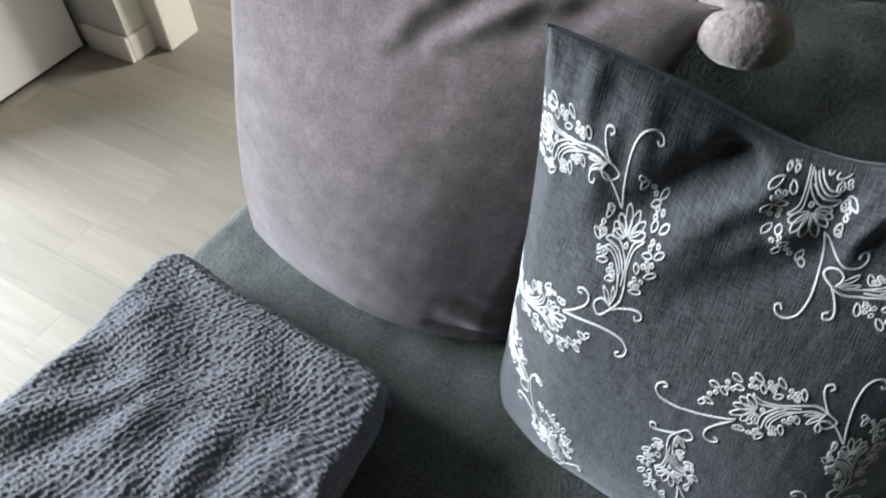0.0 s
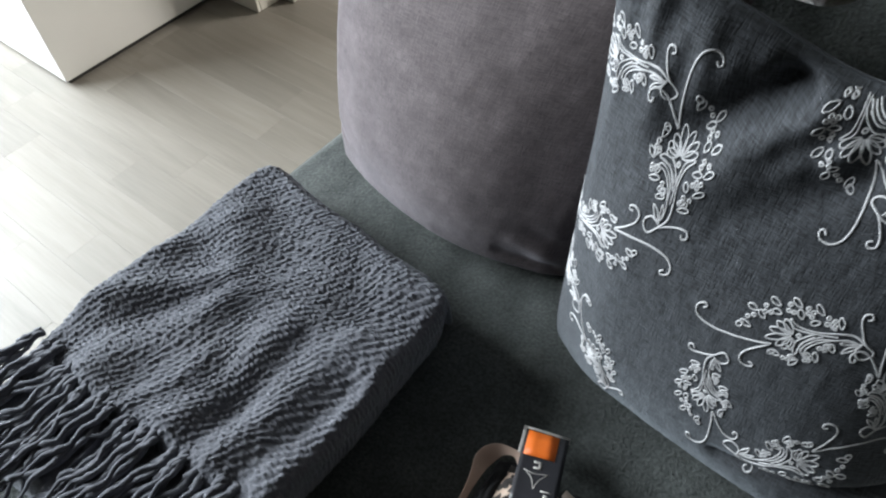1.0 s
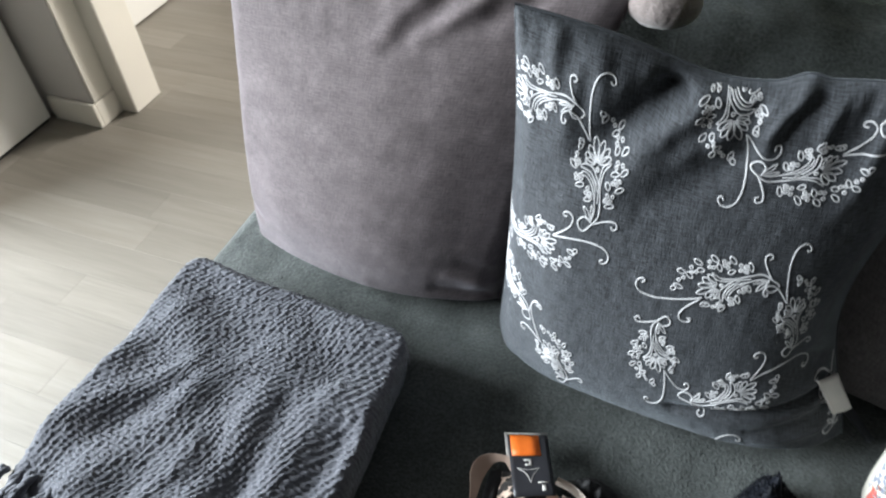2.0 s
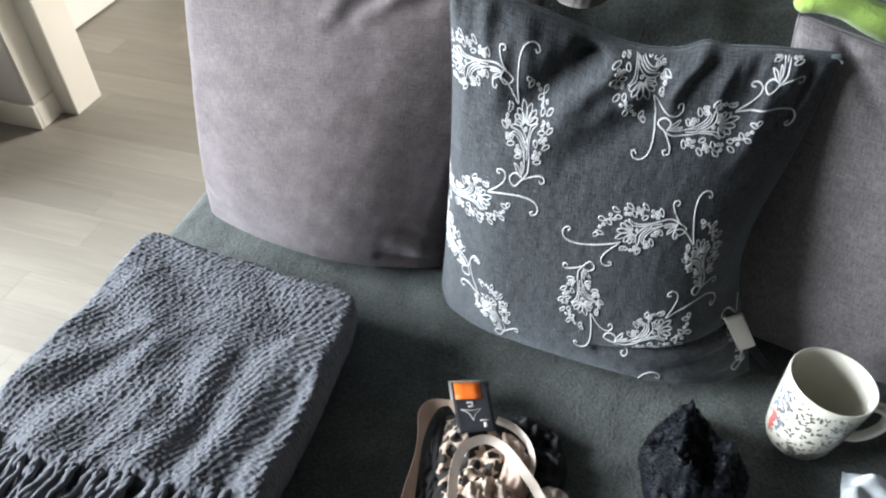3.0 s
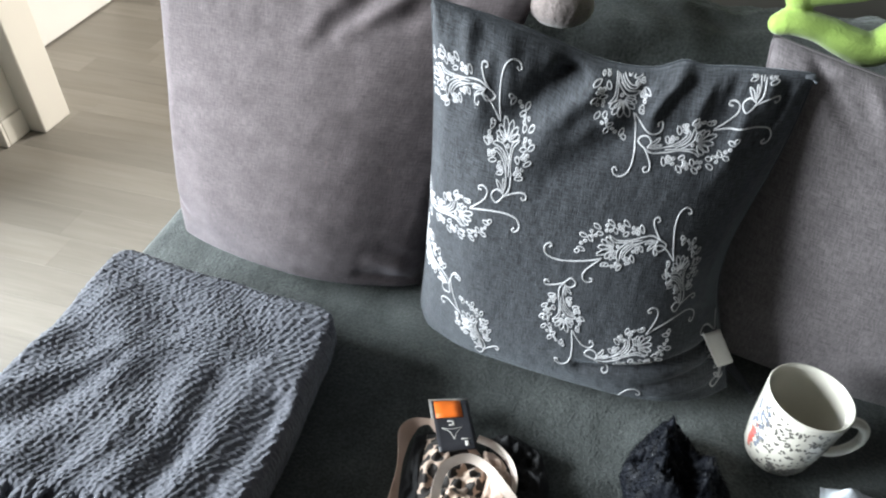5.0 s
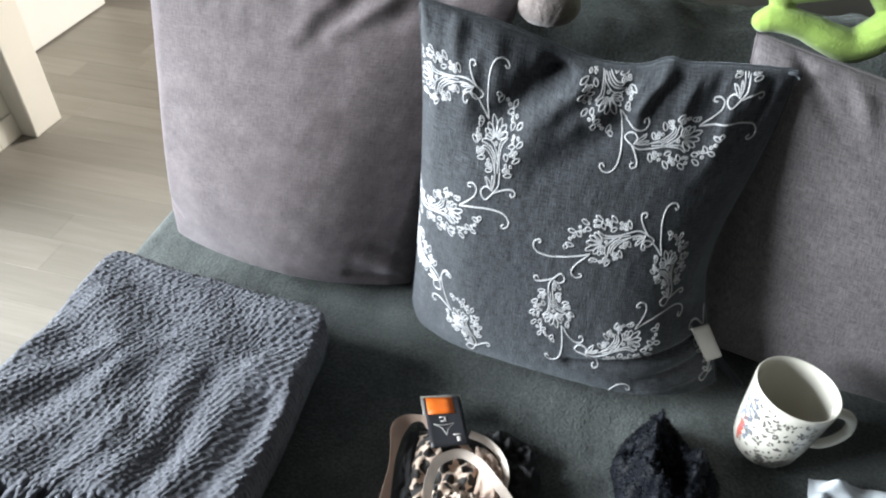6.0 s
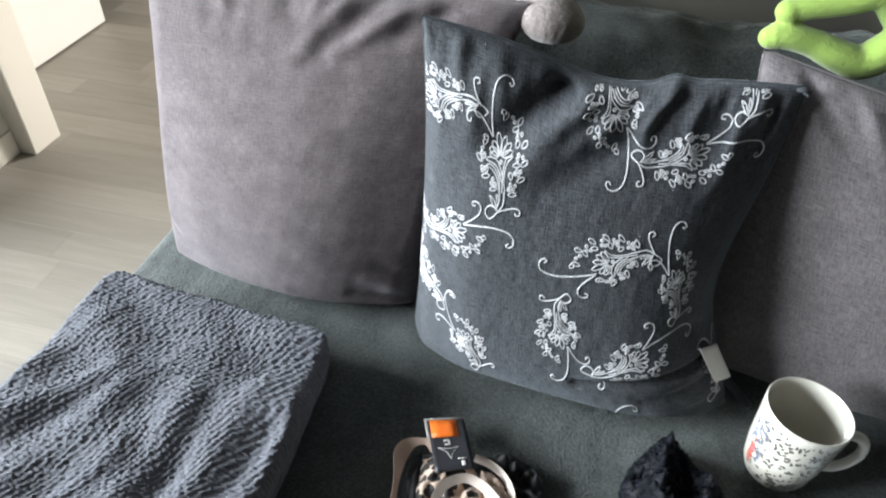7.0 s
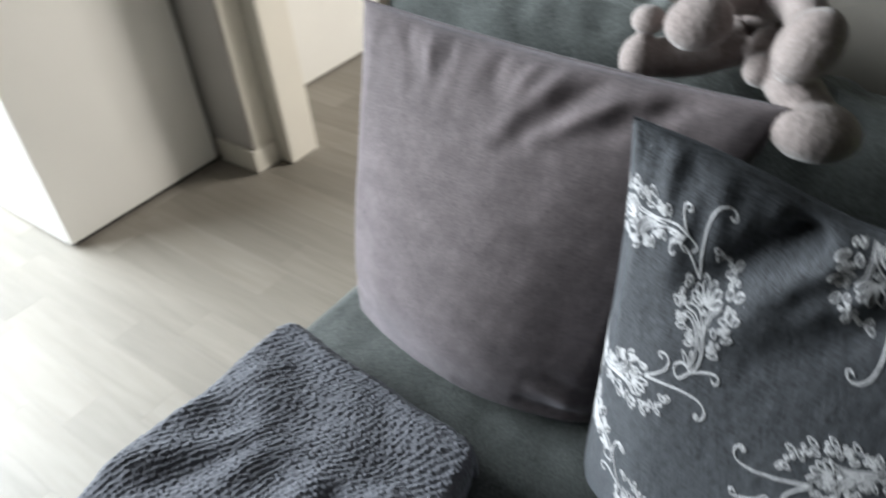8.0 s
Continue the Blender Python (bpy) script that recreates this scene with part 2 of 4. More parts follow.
def tube(bm, line, radius, sides=8, flat=1.0, caps=True):
    """A tube along a line; radius one number or one for each point; flat squeezes it upright."""
    line = np.asarray(line, float)
    radii = np.broadcast_to(radius, (len(line),))
    rings, side = [], None
    for i, p in enumerate(line):
        along = Vector(line[min(i + 1, len(line) - 1)] - line[max(i - 1, 0)]).normalized()
        side = along.cross(Vector((0, 0, 1)))
        side = side.normalized() if side.length > 0.05 else Vector((1, 0, 0))
        up = side.cross(along)
        rings.append([bm.verts.new(Vector(p) + float(radii[i]) * (math.cos(a) * side + flat * math.sin(a) * up))
                      for a in np.arange(sides) * 2 * math.pi / sides])
    for r, q in zip(rings, rings[1:]):
        for k in range(sides):
            bm.faces.new((r[k], r[(k + 1) % sides], q[(k + 1) % sides], q[k]))
    if caps:
        bm.faces.new(rings[0][::-1])
        bm.faces.new(rings[-1])
    return bm


def ball(bm, centre, size, turn=(0, 0, 0), rings=10):
    m = Matrix.LocRotScale(centre, Euler([radians(a) for a in turn]), size)
    bmesh.ops.create_uvsphere(bm, u_segments=rings * 2, v_segments=rings, radius=1, matrix=m)
    return bm


def ripple(x, y, size, seed, waves=14):
    """Soft uneven relief of about -1..1, with features about that size."""
    rng = np.random.RandomState(seed)
    total = 0
    for _ in range(waves):
        a, f, ph = rng.uniform(0, 2 * math.pi), rng.uniform(0.5, 1.5) * 2 * math.pi / size, rng.uniform(0, 2 * math.pi)
        total = total + np.sin(f * (x * math.cos(a) + y * math.sin(a)) + ph)
    return total / math.sqrt(waves)


# ---- the room ----
floor = thing("floor", "pale greige oak laminate floor in long boards", "floor", kind="structure")
boxed("subfloor", (-3.7, -4.0, -0.06), (4.0, 3.2, -0.012), SUBFLOOR, floor, bevel=0)

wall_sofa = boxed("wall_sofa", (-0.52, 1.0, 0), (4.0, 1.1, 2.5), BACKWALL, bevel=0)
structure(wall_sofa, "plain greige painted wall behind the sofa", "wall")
wall_hall = boxed("wall_hall", (-3.6, 1.118, 0), (-1.318, 1.24, 2.5), GREYWALL, bevel=0.004)
structure(wall_hall, "short grey painted wall beside the doorway", "wall")
structure(boxed("wall_passage", (0.70, 1.1, 0), (0.80, 3.2, 2.5), PLASTER, bevel=0), "white wall of the passage", "wall")
# unseen side wall and ceiling, darkened to keep fill light off the sofa
structure(boxed("wall_right", (4.0, -4.0, 0), (4.1, 1.1, 2.5), FILLCUT, bevel=0), "unseen side wall, near black to cut bounce light", "wall")
structure(boxed("ceiling", (-3.7, -4.1, 2.5), (4.1, 3.3, 2.6), FILLCUT, bevel=0), "unseen ceiling, near black to cut bounce light", "ceiling")


def wall_with_opening(name, axis, at, thick, span, opening, label):
    """A wall across x or y, with one opening (from, to, sill, head) right through it."""
    bm = bmesh.new()
    a, b, sill, head = opening
    for lo, hi, z0, z1 in ((span[0], a, 0, 2.5), (b, span[1], 0, 2.5), (a, b, 0, sill), (a, b, head, 2.5)):
        if hi - lo < 0.001 or z1 - z0 < 0.001:
            continue
        if axis == "x":
            box(bm, (at, lo, z0), (at + thick, hi, z1))
        else:
            box(bm, (lo, at, z0), (hi, at + thick, z1))
    # window walls share the near-black colour that holds back bounce light
    return structure(part(name, bm, FILLCUT, smooth=False), label, "wall")


wall_with_opening("wall_far", "y", 3.2, 0.1, (-3.6, 0.80), (-0.09, 0.67, 0.90, 2.10), "wall darkened against bounce light, with a window at the end of the passage")
wall_with_opening("wall_left", "x", -3.7, 0.1, (-4.0, 3.2), (-2.00, 0.66, 0.98, 2.42), "unseen wall darkened against bounce light, with a broad window opening")
# unseen wall in the same bounce-cutting black
structure(boxed("wall_front", (-3.7, -4.1, 0), (4.1, -4.0, 2.5), FILLCUT, bevel=0), "unseen wall across the room, near black to cut bounce light", "wall")


def window(name, axis, at, a, b, sill, head, label):
    w = thing(name, label, "window", kind="structure")
    mid = (a + b) / 2
    bars = [(a, a + 0.06, sill, head), (b - 0.06, b, sill, head), (a + 0.06, b - 0.06, sill, sill + 0.06),
            (a + 0.06, b - 0.06, head - 0.06, head), (mid - 0.04, mid + 0.04, sill + 0.06, head - 0.06)]
    for lo, hi, z0, z1 in bars:
        p, q = ((at, lo, z0), (at + 0.06, hi, z1)) if axis == "x" else ((lo, at, z0), (hi, at + 0.06, z1))
        boxed("window_frame", p, q, WHITE, w)
    for lo, hi in ((a + 0.06, mid - 0.04), (mid + 0.04, b - 0.06)):
        z0, z1 = sill + 0.06, head - 0.06
        p, q = ((at + 0.025, lo, z0), (at + 0.031, hi, z1)) if axis == "x" else ((lo, at + 0.025, z0), (hi, at + 0.031, z1))
        boxed("pane", p, q, GLASS, w, bevel=0).visible_shadow = False


window("window_1", "x", -3.69, -2.00, 0.66, 0.98, 2.42, "broad white framed window facing the sofa's end")
window("window_2", "y", 3.23, -0.09, 0.67, 0.90, 2.10, "white framed window at the end of the passage")

# skirting boards that turn round the end of the grey wall
structure(boxed("baseboard", (-1.468, 1.106, 0.0), (-1.306, 1.1175, 0.072), TRIM, bevel=0.003), "white painted baseboard along the grey wall", "baseboard")
structure(boxed("baseboard", (-1.3175, 1.118, 0.0), (-1.306, 1.193, 0.072), TRIM, bevel=0.003), "white painted baseboard on the wall's end", "baseboard")
structure(boxed("baseboard", (-0.52, 0.986, 0.0), (4.0, 0.9985, 0.072), TRIM, bevel=0.003), "white painted baseboard behind the sofa", "baseboard")

casing = thing("door_casing", "cream white painted door casing beside the grey wall", "trim", kind="structure")
boxed("jamb", (-1.40, 1.2405, 0), (-1.3185, 1.299, 2.08), TRIM, casing, bevel=0.002)
boxed("architrave", (-1.3175, 1.1935, 0), (-1.257, 1.299, 2.08), TRIM, casing, bevel=0.004)
boxed("lining", (-1.3178, 1.1225, 0.0725), (-1.3125, 1.193, 2.08), TRIM, casing, bevel=0.001)
boxed("door_stop", (-1.345, 1.2995, 0), (-1.305, 1.311, 2.06), TRIM, casing, bevel=0.002)

door = thing("door_1", "flat white interior door standing wide open in the passage", "door", kind="structure")
boxed("leaf", (-1.617, 1.245, 0.006), (-1.577, 1.986, 2.03), WHITE, door, bevel=0.003)

wardrobe = thing("cabinet", "plain white tall cabinet standing on the laminate floor", "cabinet", at=(-1.76, 0.86, 0))
for n, lo, hi, mat in (("body", (-2.05, 0.612, 0.012), (-1.473, 1.096, 2.1), WHITE), ("plinth", (-2.04, 0.622, 0.0), (-1.479, 1.09, 0.0115), DARKGAP)):
    off = Vector((-1.76, 0.86, 0))
    boxed(n, Vector(lo) - off, Vector(hi) - off, mat, wardrobe, bevel=0.002)

# ---- the sofa ----
sofa = thing("sofa", "low sofa under a dark grey-green fleece cover", "sofa")


def soft_block(name, lo, hi, r, mat, relief, seed, label="", step=0.012, size=0.14, crest=None):
    """An upholstered block: a fine rounded top with shallow folds, closed below."""
    xs, ys = [np.arange(lo[i], hi[i] + step / 2, step) for i in (0, 1)]
    x, y = np.meshgrid(xs, ys)
    edge = np.minimum(np.minimum(x - lo[0], hi[0] - x), np.minimum(y - lo[1], hi[1] - y))
    q = np.clip(edge / r, 0, 1)
    z = hi[2] - r * (1 - np.sqrt(np.clip(1 - (1 - q) ** 2, 0, 1)))
    z = z + relief * (0.7 * ripple(x, y, size, seed) + 0.3 * ripple(x, y, size / 3, seed + 1)) * q
    if crest is not None:
        z = z + crest(x, y)
    n, m = x.shape
    low = np.full_like(z, lo[2])
    verts = np.concatenate([np.stack([x, y, z], -1).reshape(-1, 3), np.stack([x, y, low], -1).reshape(-1, 3)])
    faces = grid_faces(n, m) + grid_faces(n, m, n * m, True)
    ring = [j for j in range(m)] + [i * m + m - 1 for i in range(1, n)] + [(n - 1) * m + j for j in range(m - 2, -1, -1)] + [i * m for i in range(n - 2, 0, -1)]
    for a, b in zip(ring, ring[1:] + ring[:1]):
        faces.append((a, a + n * m, b + n * m, b))
    return raw(name, verts, faces, mat, sofa, label)


def seat_dip(x, y):
    """Folds of the loose cover in front of the cushions."""
    fold = 0.0045 * np.exp(-((y - 0.455 + 0.22 * (x + 0.02)) / 0.012) ** 2) * np.exp(-((x - 0.02) / 0.07) ** 2)
    fold = fold + 0.004 * np.exp(-((y - 0.33 - 0.5 * (x - 0.3)) / 0.014) ** 2) * np.exp(-((x - 0.3) / 0.1) ** 2)
    return fold - 0.0015


soft_block("seat", (-0.428, -0.06, 0.22), (1.7, 0.74, 0.380), 0.022, FLEECE, 0.0016, 3, step=0.008, size=0.11, crest=seat_dip)
boxed("base", (-0.40, -0.03, 0.06), (1.68, 0.94, 0.219), FLEECE, sofa, bevel=0.01)
for x in (-0.34, 1.62):
    for y in (0.03, 0.88):
        bm = bmesh.new()
        tube(bm, ((x, y, 0.0), (x, y, 0.06)), (0.018, 0.024), 12)
        part("leg", bm, LEGWOOD, sofa, "short dark wooden leg")


def backrest():
    """Leaning rounded back; the crest is lower towards the middle of the sofa."""
    xs = np.arange(-0.42, 1.7, 0.012)
    prof = bezier_points(((0.70, 0.36), (0.715, 0.50), (0.735, 0.64), (0.765, 0.725), (0.82, 0.755), (0.88, 0.735), (0.915, 0.66), (0.92, 0.5), (0.92, 0.22)), 7)
    k = 1 / (1 + np.exp((xs - 0.06) / 0.05))
    rows = []
    for i, (y, z) in enumerate(prof):
        rise = np.clip((z - 0.5) / 0.25, 0, 1)
        zz = z + rise * (0.052 * k - 0.028 * (1 - k)) + 0.004 * ripple(xs, np.full_like(xs, i * 0.02), 0.15, 8) * rise + 0.003 * ripple(xs * 0.5 + i * 0.006, np.full_like(xs, i * 0.012), 0.03, 9) * rise
        yy = y + 0.006 * ripple(xs, np.full_like(xs, i * 0.02), 0.2, 5)
        rows.append(np.stack([xs, yy, zz], -1))
    p = np.array(rows)
    n, m = p.shape[:2]
    faces = grid_faces(n, m, flip=True) + [list(range(0, n * m, m)), list(range(m - 1, n * m, m))[::-1]]
    return raw("backrest", p.reshape(-1, 3), faces, FLEECE, sofa)


backrest()


# ---- cushions ----
def smooth_table(xs, ys, width=0.05, foot=0.16):
    """A rounded curve through a few heights, as 401 samples on -1..1."""
    grid = np.linspace(-1, 1, 401)
    raw = np.interp(grid, xs, ys)
    k = np.exp(-0.5 * (np.arange(-80, 81) * 0.005 / width) ** 2)
    k /= k.sum()
    soft = np.convolve(np.pad(raw, 80, mode="edge"), k, mode="valid")
    edge = np.minimum(np.clip((1 - grid) / 0.16, 0, 1), np.clip((1 + grid) / foot, 0, 1))
    return grid, raw * 0 + soft * np.sqrt(edge * (2 - edge))


class CushionShape:
    """Fabric coordinates s, t in -1..1 to places: a stuffed square between four corners."""

    def __init__(self, tl, tr, bl, br, front, back, across, along, pull=0.045, creases=(), tuck=0.0, sag=0.0, relief=0.0, gather=0.0, seed=1, soft=0.06, lump=0.0):
        self.c = [np.array(p, float) for p in (tl, tr, bl, br)]
        n = np.cross(self.c[1] - self.c[2], self.c[0] - self.c[3])
        self.n = n / np.linalg.norm(n) * (1 if n[1] < 0 else -1)
        self.front, self.back, self.pull, self.creases, self.tuck, self.sag = front, back, pull, creases, tuck, sag
        self.relief, self.gather, self.seed, self.lump = relief, gather, seed, lump
        self.across, self.along = smooth_table(*across, soft), smooth_table(*along, soft, foot=0.05)

    def mid(self, s, t):
        a = s * (1 - self.pull * (1 - t * t))
        a = a - self.tuck * np.clip(s, 0, 1) ** 2 * np.exp(-((t + 0.2) / 0.65) ** 2)
        b = t * (1 - self.pull * (1 - s * s)) - self.sag * np.clip(t, 0, 1) ** 2 * np.exp(-((s - 0.02) / 0.42) ** 2)
        b = b + self.lump * np.clip(t, 0, 1) ** 6 * np.exp(-((s - 0.34) / 0.075) ** 2)
        u, v = ((a + 1) / 2)[..., None], ((b + 1) / 2)[..., None]
        tl, tr, bl, br = self.c
        return (tl * (1 - u) + tr * u) * v + (bl * (1 - u) + br * u) * (1 - v)

    def place(self, s, t, side=1, lift=0.0):
        s, t = np.asarray(s, float), np.asarray(t, float)
        g = np.interp(s, *self.across) * np.interp(t, *self.along)
        if side < 0:
            g = np.sqrt(np.clip((1 - s * s) * (1 - t * t), 0, 1))
        h = (self.front if side > 0 else -self.back) * g
        if side > 0:
            for s0, t0, s1, t1, wide, deep in self.creases:
                d = np.array((s1 - s0, t1 - t0))
                k = np.clip(((s - s0) * d[0] + (t - t0) * d[1]) / (d @ d), 0, 1)
                dist = np.hypot(s - s0 - k * d[0], t - t0 - k * d[1])
                edge = np.clip((1 - np.maximum(np.abs(s), np.abs(t))) / 0.1, 0, 1)
                h = h + deep * np.exp(-(dist / wide) ** 2) * (1 - 0.7 * k) * edge
            wob = self.relief * (ripple(s, t, 0.35, self.seed) + 0.5 * ripple(s, t, 0.14, self.seed + 1))
            wob = wob + self.gather * ripple(s, t * 0.12, 0.16, self.seed + 5) * np.clip((t - 0.45) / 0.5, 0, 1)
            wob = wob + 0.05 * self.gather * ripple(s, t * 0.3, 0.07, self.seed + 9)
            h = h + wob * np.clip((1 - np.maximum(np.abs(s), np.abs(t))) / 0.08, 0, 1)
        p = self.mid(s, t) + self.n * (h + lift)[..., None]
        p[..., 2] = np.maximum(p[..., 2], 0.3795 + lift * 0.3)
        return p


EMBROIDERED = CushionShape(
    (0.025, 0.562, 0.812), (0.418, 0.60, 0.768), (0.014, 0.552, 0.3815), (0.440, 0.502, 0.3815), 0.104, 0.05,
    ((-1, -0.9, -0.6, -0.2, 0.1, 0.35, 0.6, 0.82, 1), (0.42, 0.72, 1.02, 1.06, 1.04, 0.99, 0.84, 0.56, 0.2)),
    ((-1, -0.92, -0.6, 0, 0.4, 0.65, 0.9, 1), (0.85, 0.97, 1.04, 0.98, 0.70, 0.48, 0.30, 0.2)),
    tuck=0.19, sag=0.10, relief=0.0003, gather=0.0036, seed=31, soft=0.07, lump=0.035,
    creases=((-0.20, 0.93, -0.52, 0.56, 0.075, -0.026), (-0.06, 0.94, -0.40, 0.42, 0.07, 0.013), (0.34, 0.96, 0.20, 0.72, 0.045, 0.012), (0.43, 0.95, 0.27, 0.78, 0.04, -0.007),
             (0.04, 0.78, -0.30, 0.46, 0.05, 0.006), (0.14, 0.70, -0.24, 0.34, 0.07, -0.007), (0.16, 0.96, 0.12, 0.66, 0.05, -0.006), (0.62, 0.96, 0.58, 0.66, 0.05, -0.008),
             (0.80, 0.95, 0.66, 0.5, 0.06, 0.007), (-0.62, 0.94, -0.70, 0.5, 0.06, 0.006), (0.52, 0.96, 0.44, 0.72, 0.025, 0.004), (0.70, 0.95, 0.64, 0.70, 0.025, -0.004), (0.90, 0.94, 0.84, 0.66, 0.03, -0.004), (0.24, 0.95, 0.10, 0.70, 0.025, 0.004), (0.97, -0.57, 0.10, -0.76, 0.035, -0.019), (0.92, -0.46, 0.2, -0.66, 0.08, 0.006),
             (0.96, -0.70, 0.5, -0.82, 0.03, -0.009), (0.94, -0.80, 0.55, -0.90, 0.03, 0.006), (0.97, -0.40, 0.72, -0.30, 0.05, -0.007)))


def stuffed(name, shape, mat, label, group, count=150, half=0.215):
    """A square cushion: bulged front and back, rolled seam; the fabric grid doubles as its thread directions."""
    g = np.sin(np.linspace(-1, 1, count) * math.pi / 2)
    s, t = np.meshgrid(g, g)
    front = shape.place(s, t, 1)
    back = shape.place(s, t, -1)
    verts = np.concatenate([front.reshape(-1, 3), back.reshape(-1, 3)])
    uv = np.tile(np.stack([s, t], -1).reshape(-1, 2) * half, (2, 1))
    ob = thing(name, label, "cushion", group)
    raw("cover", verts, grid_faces(count, count, flip=True) + grid_faces(count, count, count * count), mat, ob, uv=uv)
    e = np.linspace(-1, 1, 60)
    one = np.ones(60)
    rim = np.concatenate([np.stack(q, -1)[:-1] for q in ((e, -one), (one, e), (-e, one), (-one, -e))])
    line = shape.mid(rim[:, 0], rim[:, 1])
    line[:, 2] = np.maximum(line[:, 2], 0.3815)
    bm = bmesh.new()
    tube(bm, np.vstack([line, line[:1]]), 0.0015, 6, caps=False)
    part("seam", bm, mat, ob)
    return ob


VELVET_SHAPE = CushionShape(
    (-0.370, 0.668, 0.812), (0.122, 0.662, 0.797), (-0.380, 0.612, 0.3815), (0.004, 0.568, 0.3815), 0.098, 0.03,
    ((-1, -0.85, -0.5, -0.1, 0.2, 0.45, 0.7, 0.86, 1), (0.45, 0.70, 0.89, 0.98, 0.97, 0.86, 0.62, 0.40, 0.16)),
    ((-1, -0.9, -0.5, 0, 0.5, 0.85, 1), (0.8, 1.0, 1.1, 1.0, 0.72, 0.4, 0.25)),
    pull=0.03, relief=0.0004, gather=0.0009, seed=11, soft=0.19,
    creases=((-0.66, 0.99, -0.58, 0.80, 0.04, -0.006), (-0.52, 0.99, -0.44, 0.78, 0.035, 0.006), (-0.40, 0.99, -0.36, 0.86, 0.03, -0.005),
             (-0.12, 0.99, -0.10, 0.82, 0.035, -0.006), (0.06, 0.99, 0.0, 0.78, 0.04, 0.006), (0.2, 0.99, -0.02, 0.60, 0.05, 0.007),
             (0.36, 0.99, 0.12, 0.66, 0.045, -0.008), (0.52, 0.97, 0.2, 0.66, 0.045, 0.007), (0.7, 0.95, 0.35, 0.7, 0.05, -0.006),
             (-0.97, -0.62, -0.78, -0.76, 0.03, -0.005), (0.97, -0.93, 0.62, -0.86, 0.045, -0.010), (0.97, -0.82, 0.68, -0.74, 0.045, 0.006), (0.95, -0.74, 0.72, -0.62, 0.04, -0.003)))
velvet_cushion = stuffed("velvet_cushion", VELVET_SHAPE, VELVET, "large mauve-grey velvet cushion leaning on the sofa back", "cushions on the sofa")

LINEN_SHAPE = CushionShape(
    (0.372, 0.628, 0.790), (0.84, 0.600, 0.700), (0.385, 0.592, 0.3815), (0.93, 0.545, 0.3815), 0.085, 0.03,
    ((-1, -0.85, -0.4, 0.2, 0.7, 1), (0.35, 0.6, 0.95, 1.0, 0.8, 0.4)),
    ((-1, -0.9, -0.5, 0, 0.5, 0.85, 1), (0.7, 0.9, 1.0, 0.9, 0.55, 0.3, 0.2)),
    pull=0.03, relief=0.0005, gather=0.0010, seed=23, soft=0.11,
    creases=((-0.8, 0.97, -0.6, 0.7, 0.05, -0.009), (-0.55, 0.97, -0.45, 0.72, 0.05, 0.007), (-0.3, 0.97, -0.3, 0.7, 0.06, -0.008)))
linen_cushion = stuffed("linen_cushion", LINEN_SHAPE, GREYLINEN, "plain mauve-grey linen cushion beside the embroidered one", "cushions on the sofa")

floral_cushion = stuffed("embroidered_cushion", EMBROIDERED, LINEN, "slate linen cushion embroidered with white floral sprigs", "cushions on the sofa",
                         count=190)

# One sprig, drawn about its curled foot; x to its right, y towards its flower, in hundredths of its size.
SPRIG_STEMS = (
    ((-5, 342), (-4, 432), (9, 540), (36, 608), (72, 632), (104, 622), (113, 595), (99, 587), (92, 603)),
    ((-9, 347), (-36, 405), (-68, 450), (-104, 464), (-128, 446), (-128, 419), (-113, 414), (-108, 431)),
    ((58, 116), (50, 54), (18, 13), (-18, -18), (-40, 0), (-40, 27), (-13, 45), (13, 32), (20, 24)),
    ((18, 13), (54, 27), (104, 38), (133, 32), (135, 9), (117, 5), (111, 20)),
)
# long double-edged fronds, each from its root out to the tip and back
SPRIG_FRONDS = (
    ((32, 117), (31, 171), (9, 216), (-18, 234), (-32, 225), (-5, 212), (18, 176), (32, 117), (30, 63), (14, 28)),
    ((52, 180), (40, 216), (18, 252), (-18, 263), (-36, 252), (-9, 243), (18, 225), (40, 189)),
    ((58, 116), (58, 180), (72, 243), (104, 279), (67, 261), (54, 216), (49, 162), (44, 110)),
    ((44, 160), (32, 198), (12, 232), (-22, 246)),
    ((14, 27), (4, 72), (-18, 90), (-5, 54), (14, 27)), ((18, 30), (16, 80), (20, 99), (27, 72), (18, 30)),
)
SPRIG_PETALS = tuple((36 + 10 * math.cos(radians(a)), 264 + 8 * math.sin(radians(a)), a, long) for a, long in ((28, 62), (50, 72), (74, 80), (98, 92), (124, 66), (146, 56), (166, 44)))
SPRIG_LEAVES = ((52, 420, 62, 44), (64, 448, 118, 30), (120, 396, 60, 40), (92, 372, 30, 36), (146, 318, 48, 44), (118, 312, 70, 34), (148, 244, 42, 44), (104, 240, 15, 38),
                (124, 168, 32, 46), (96, 176, 100, 34), (76, 100, 10, 44), (72, 120, 35, 34), (-48, 310, 70, 40), (-32, 330, 120, 28), (-84, 276, -50, 42), (-60, 250, 60, 34),
                (-60, 176, 10, 42), (-36, 196, 80, 30), (-18, 118, 20, 38), (4, 128, 80, 28))
SPRIG_BERRIES = ((92, 432), (101, 410), (119, 371), (142, 368), (119, 350), (133, 288), (156, 284), (128, 270), (146, 221), (128, 221), (133, 203), (115, 207), (92, 153),
                 (115, 149), (104, 128), (86, 126), (-56, 297), (-59, 279), (-45, 266), (-57, 216), (-38, 216), (-56, 203), (-2, 168), (-9, 149), (7, 146), (40, 246))


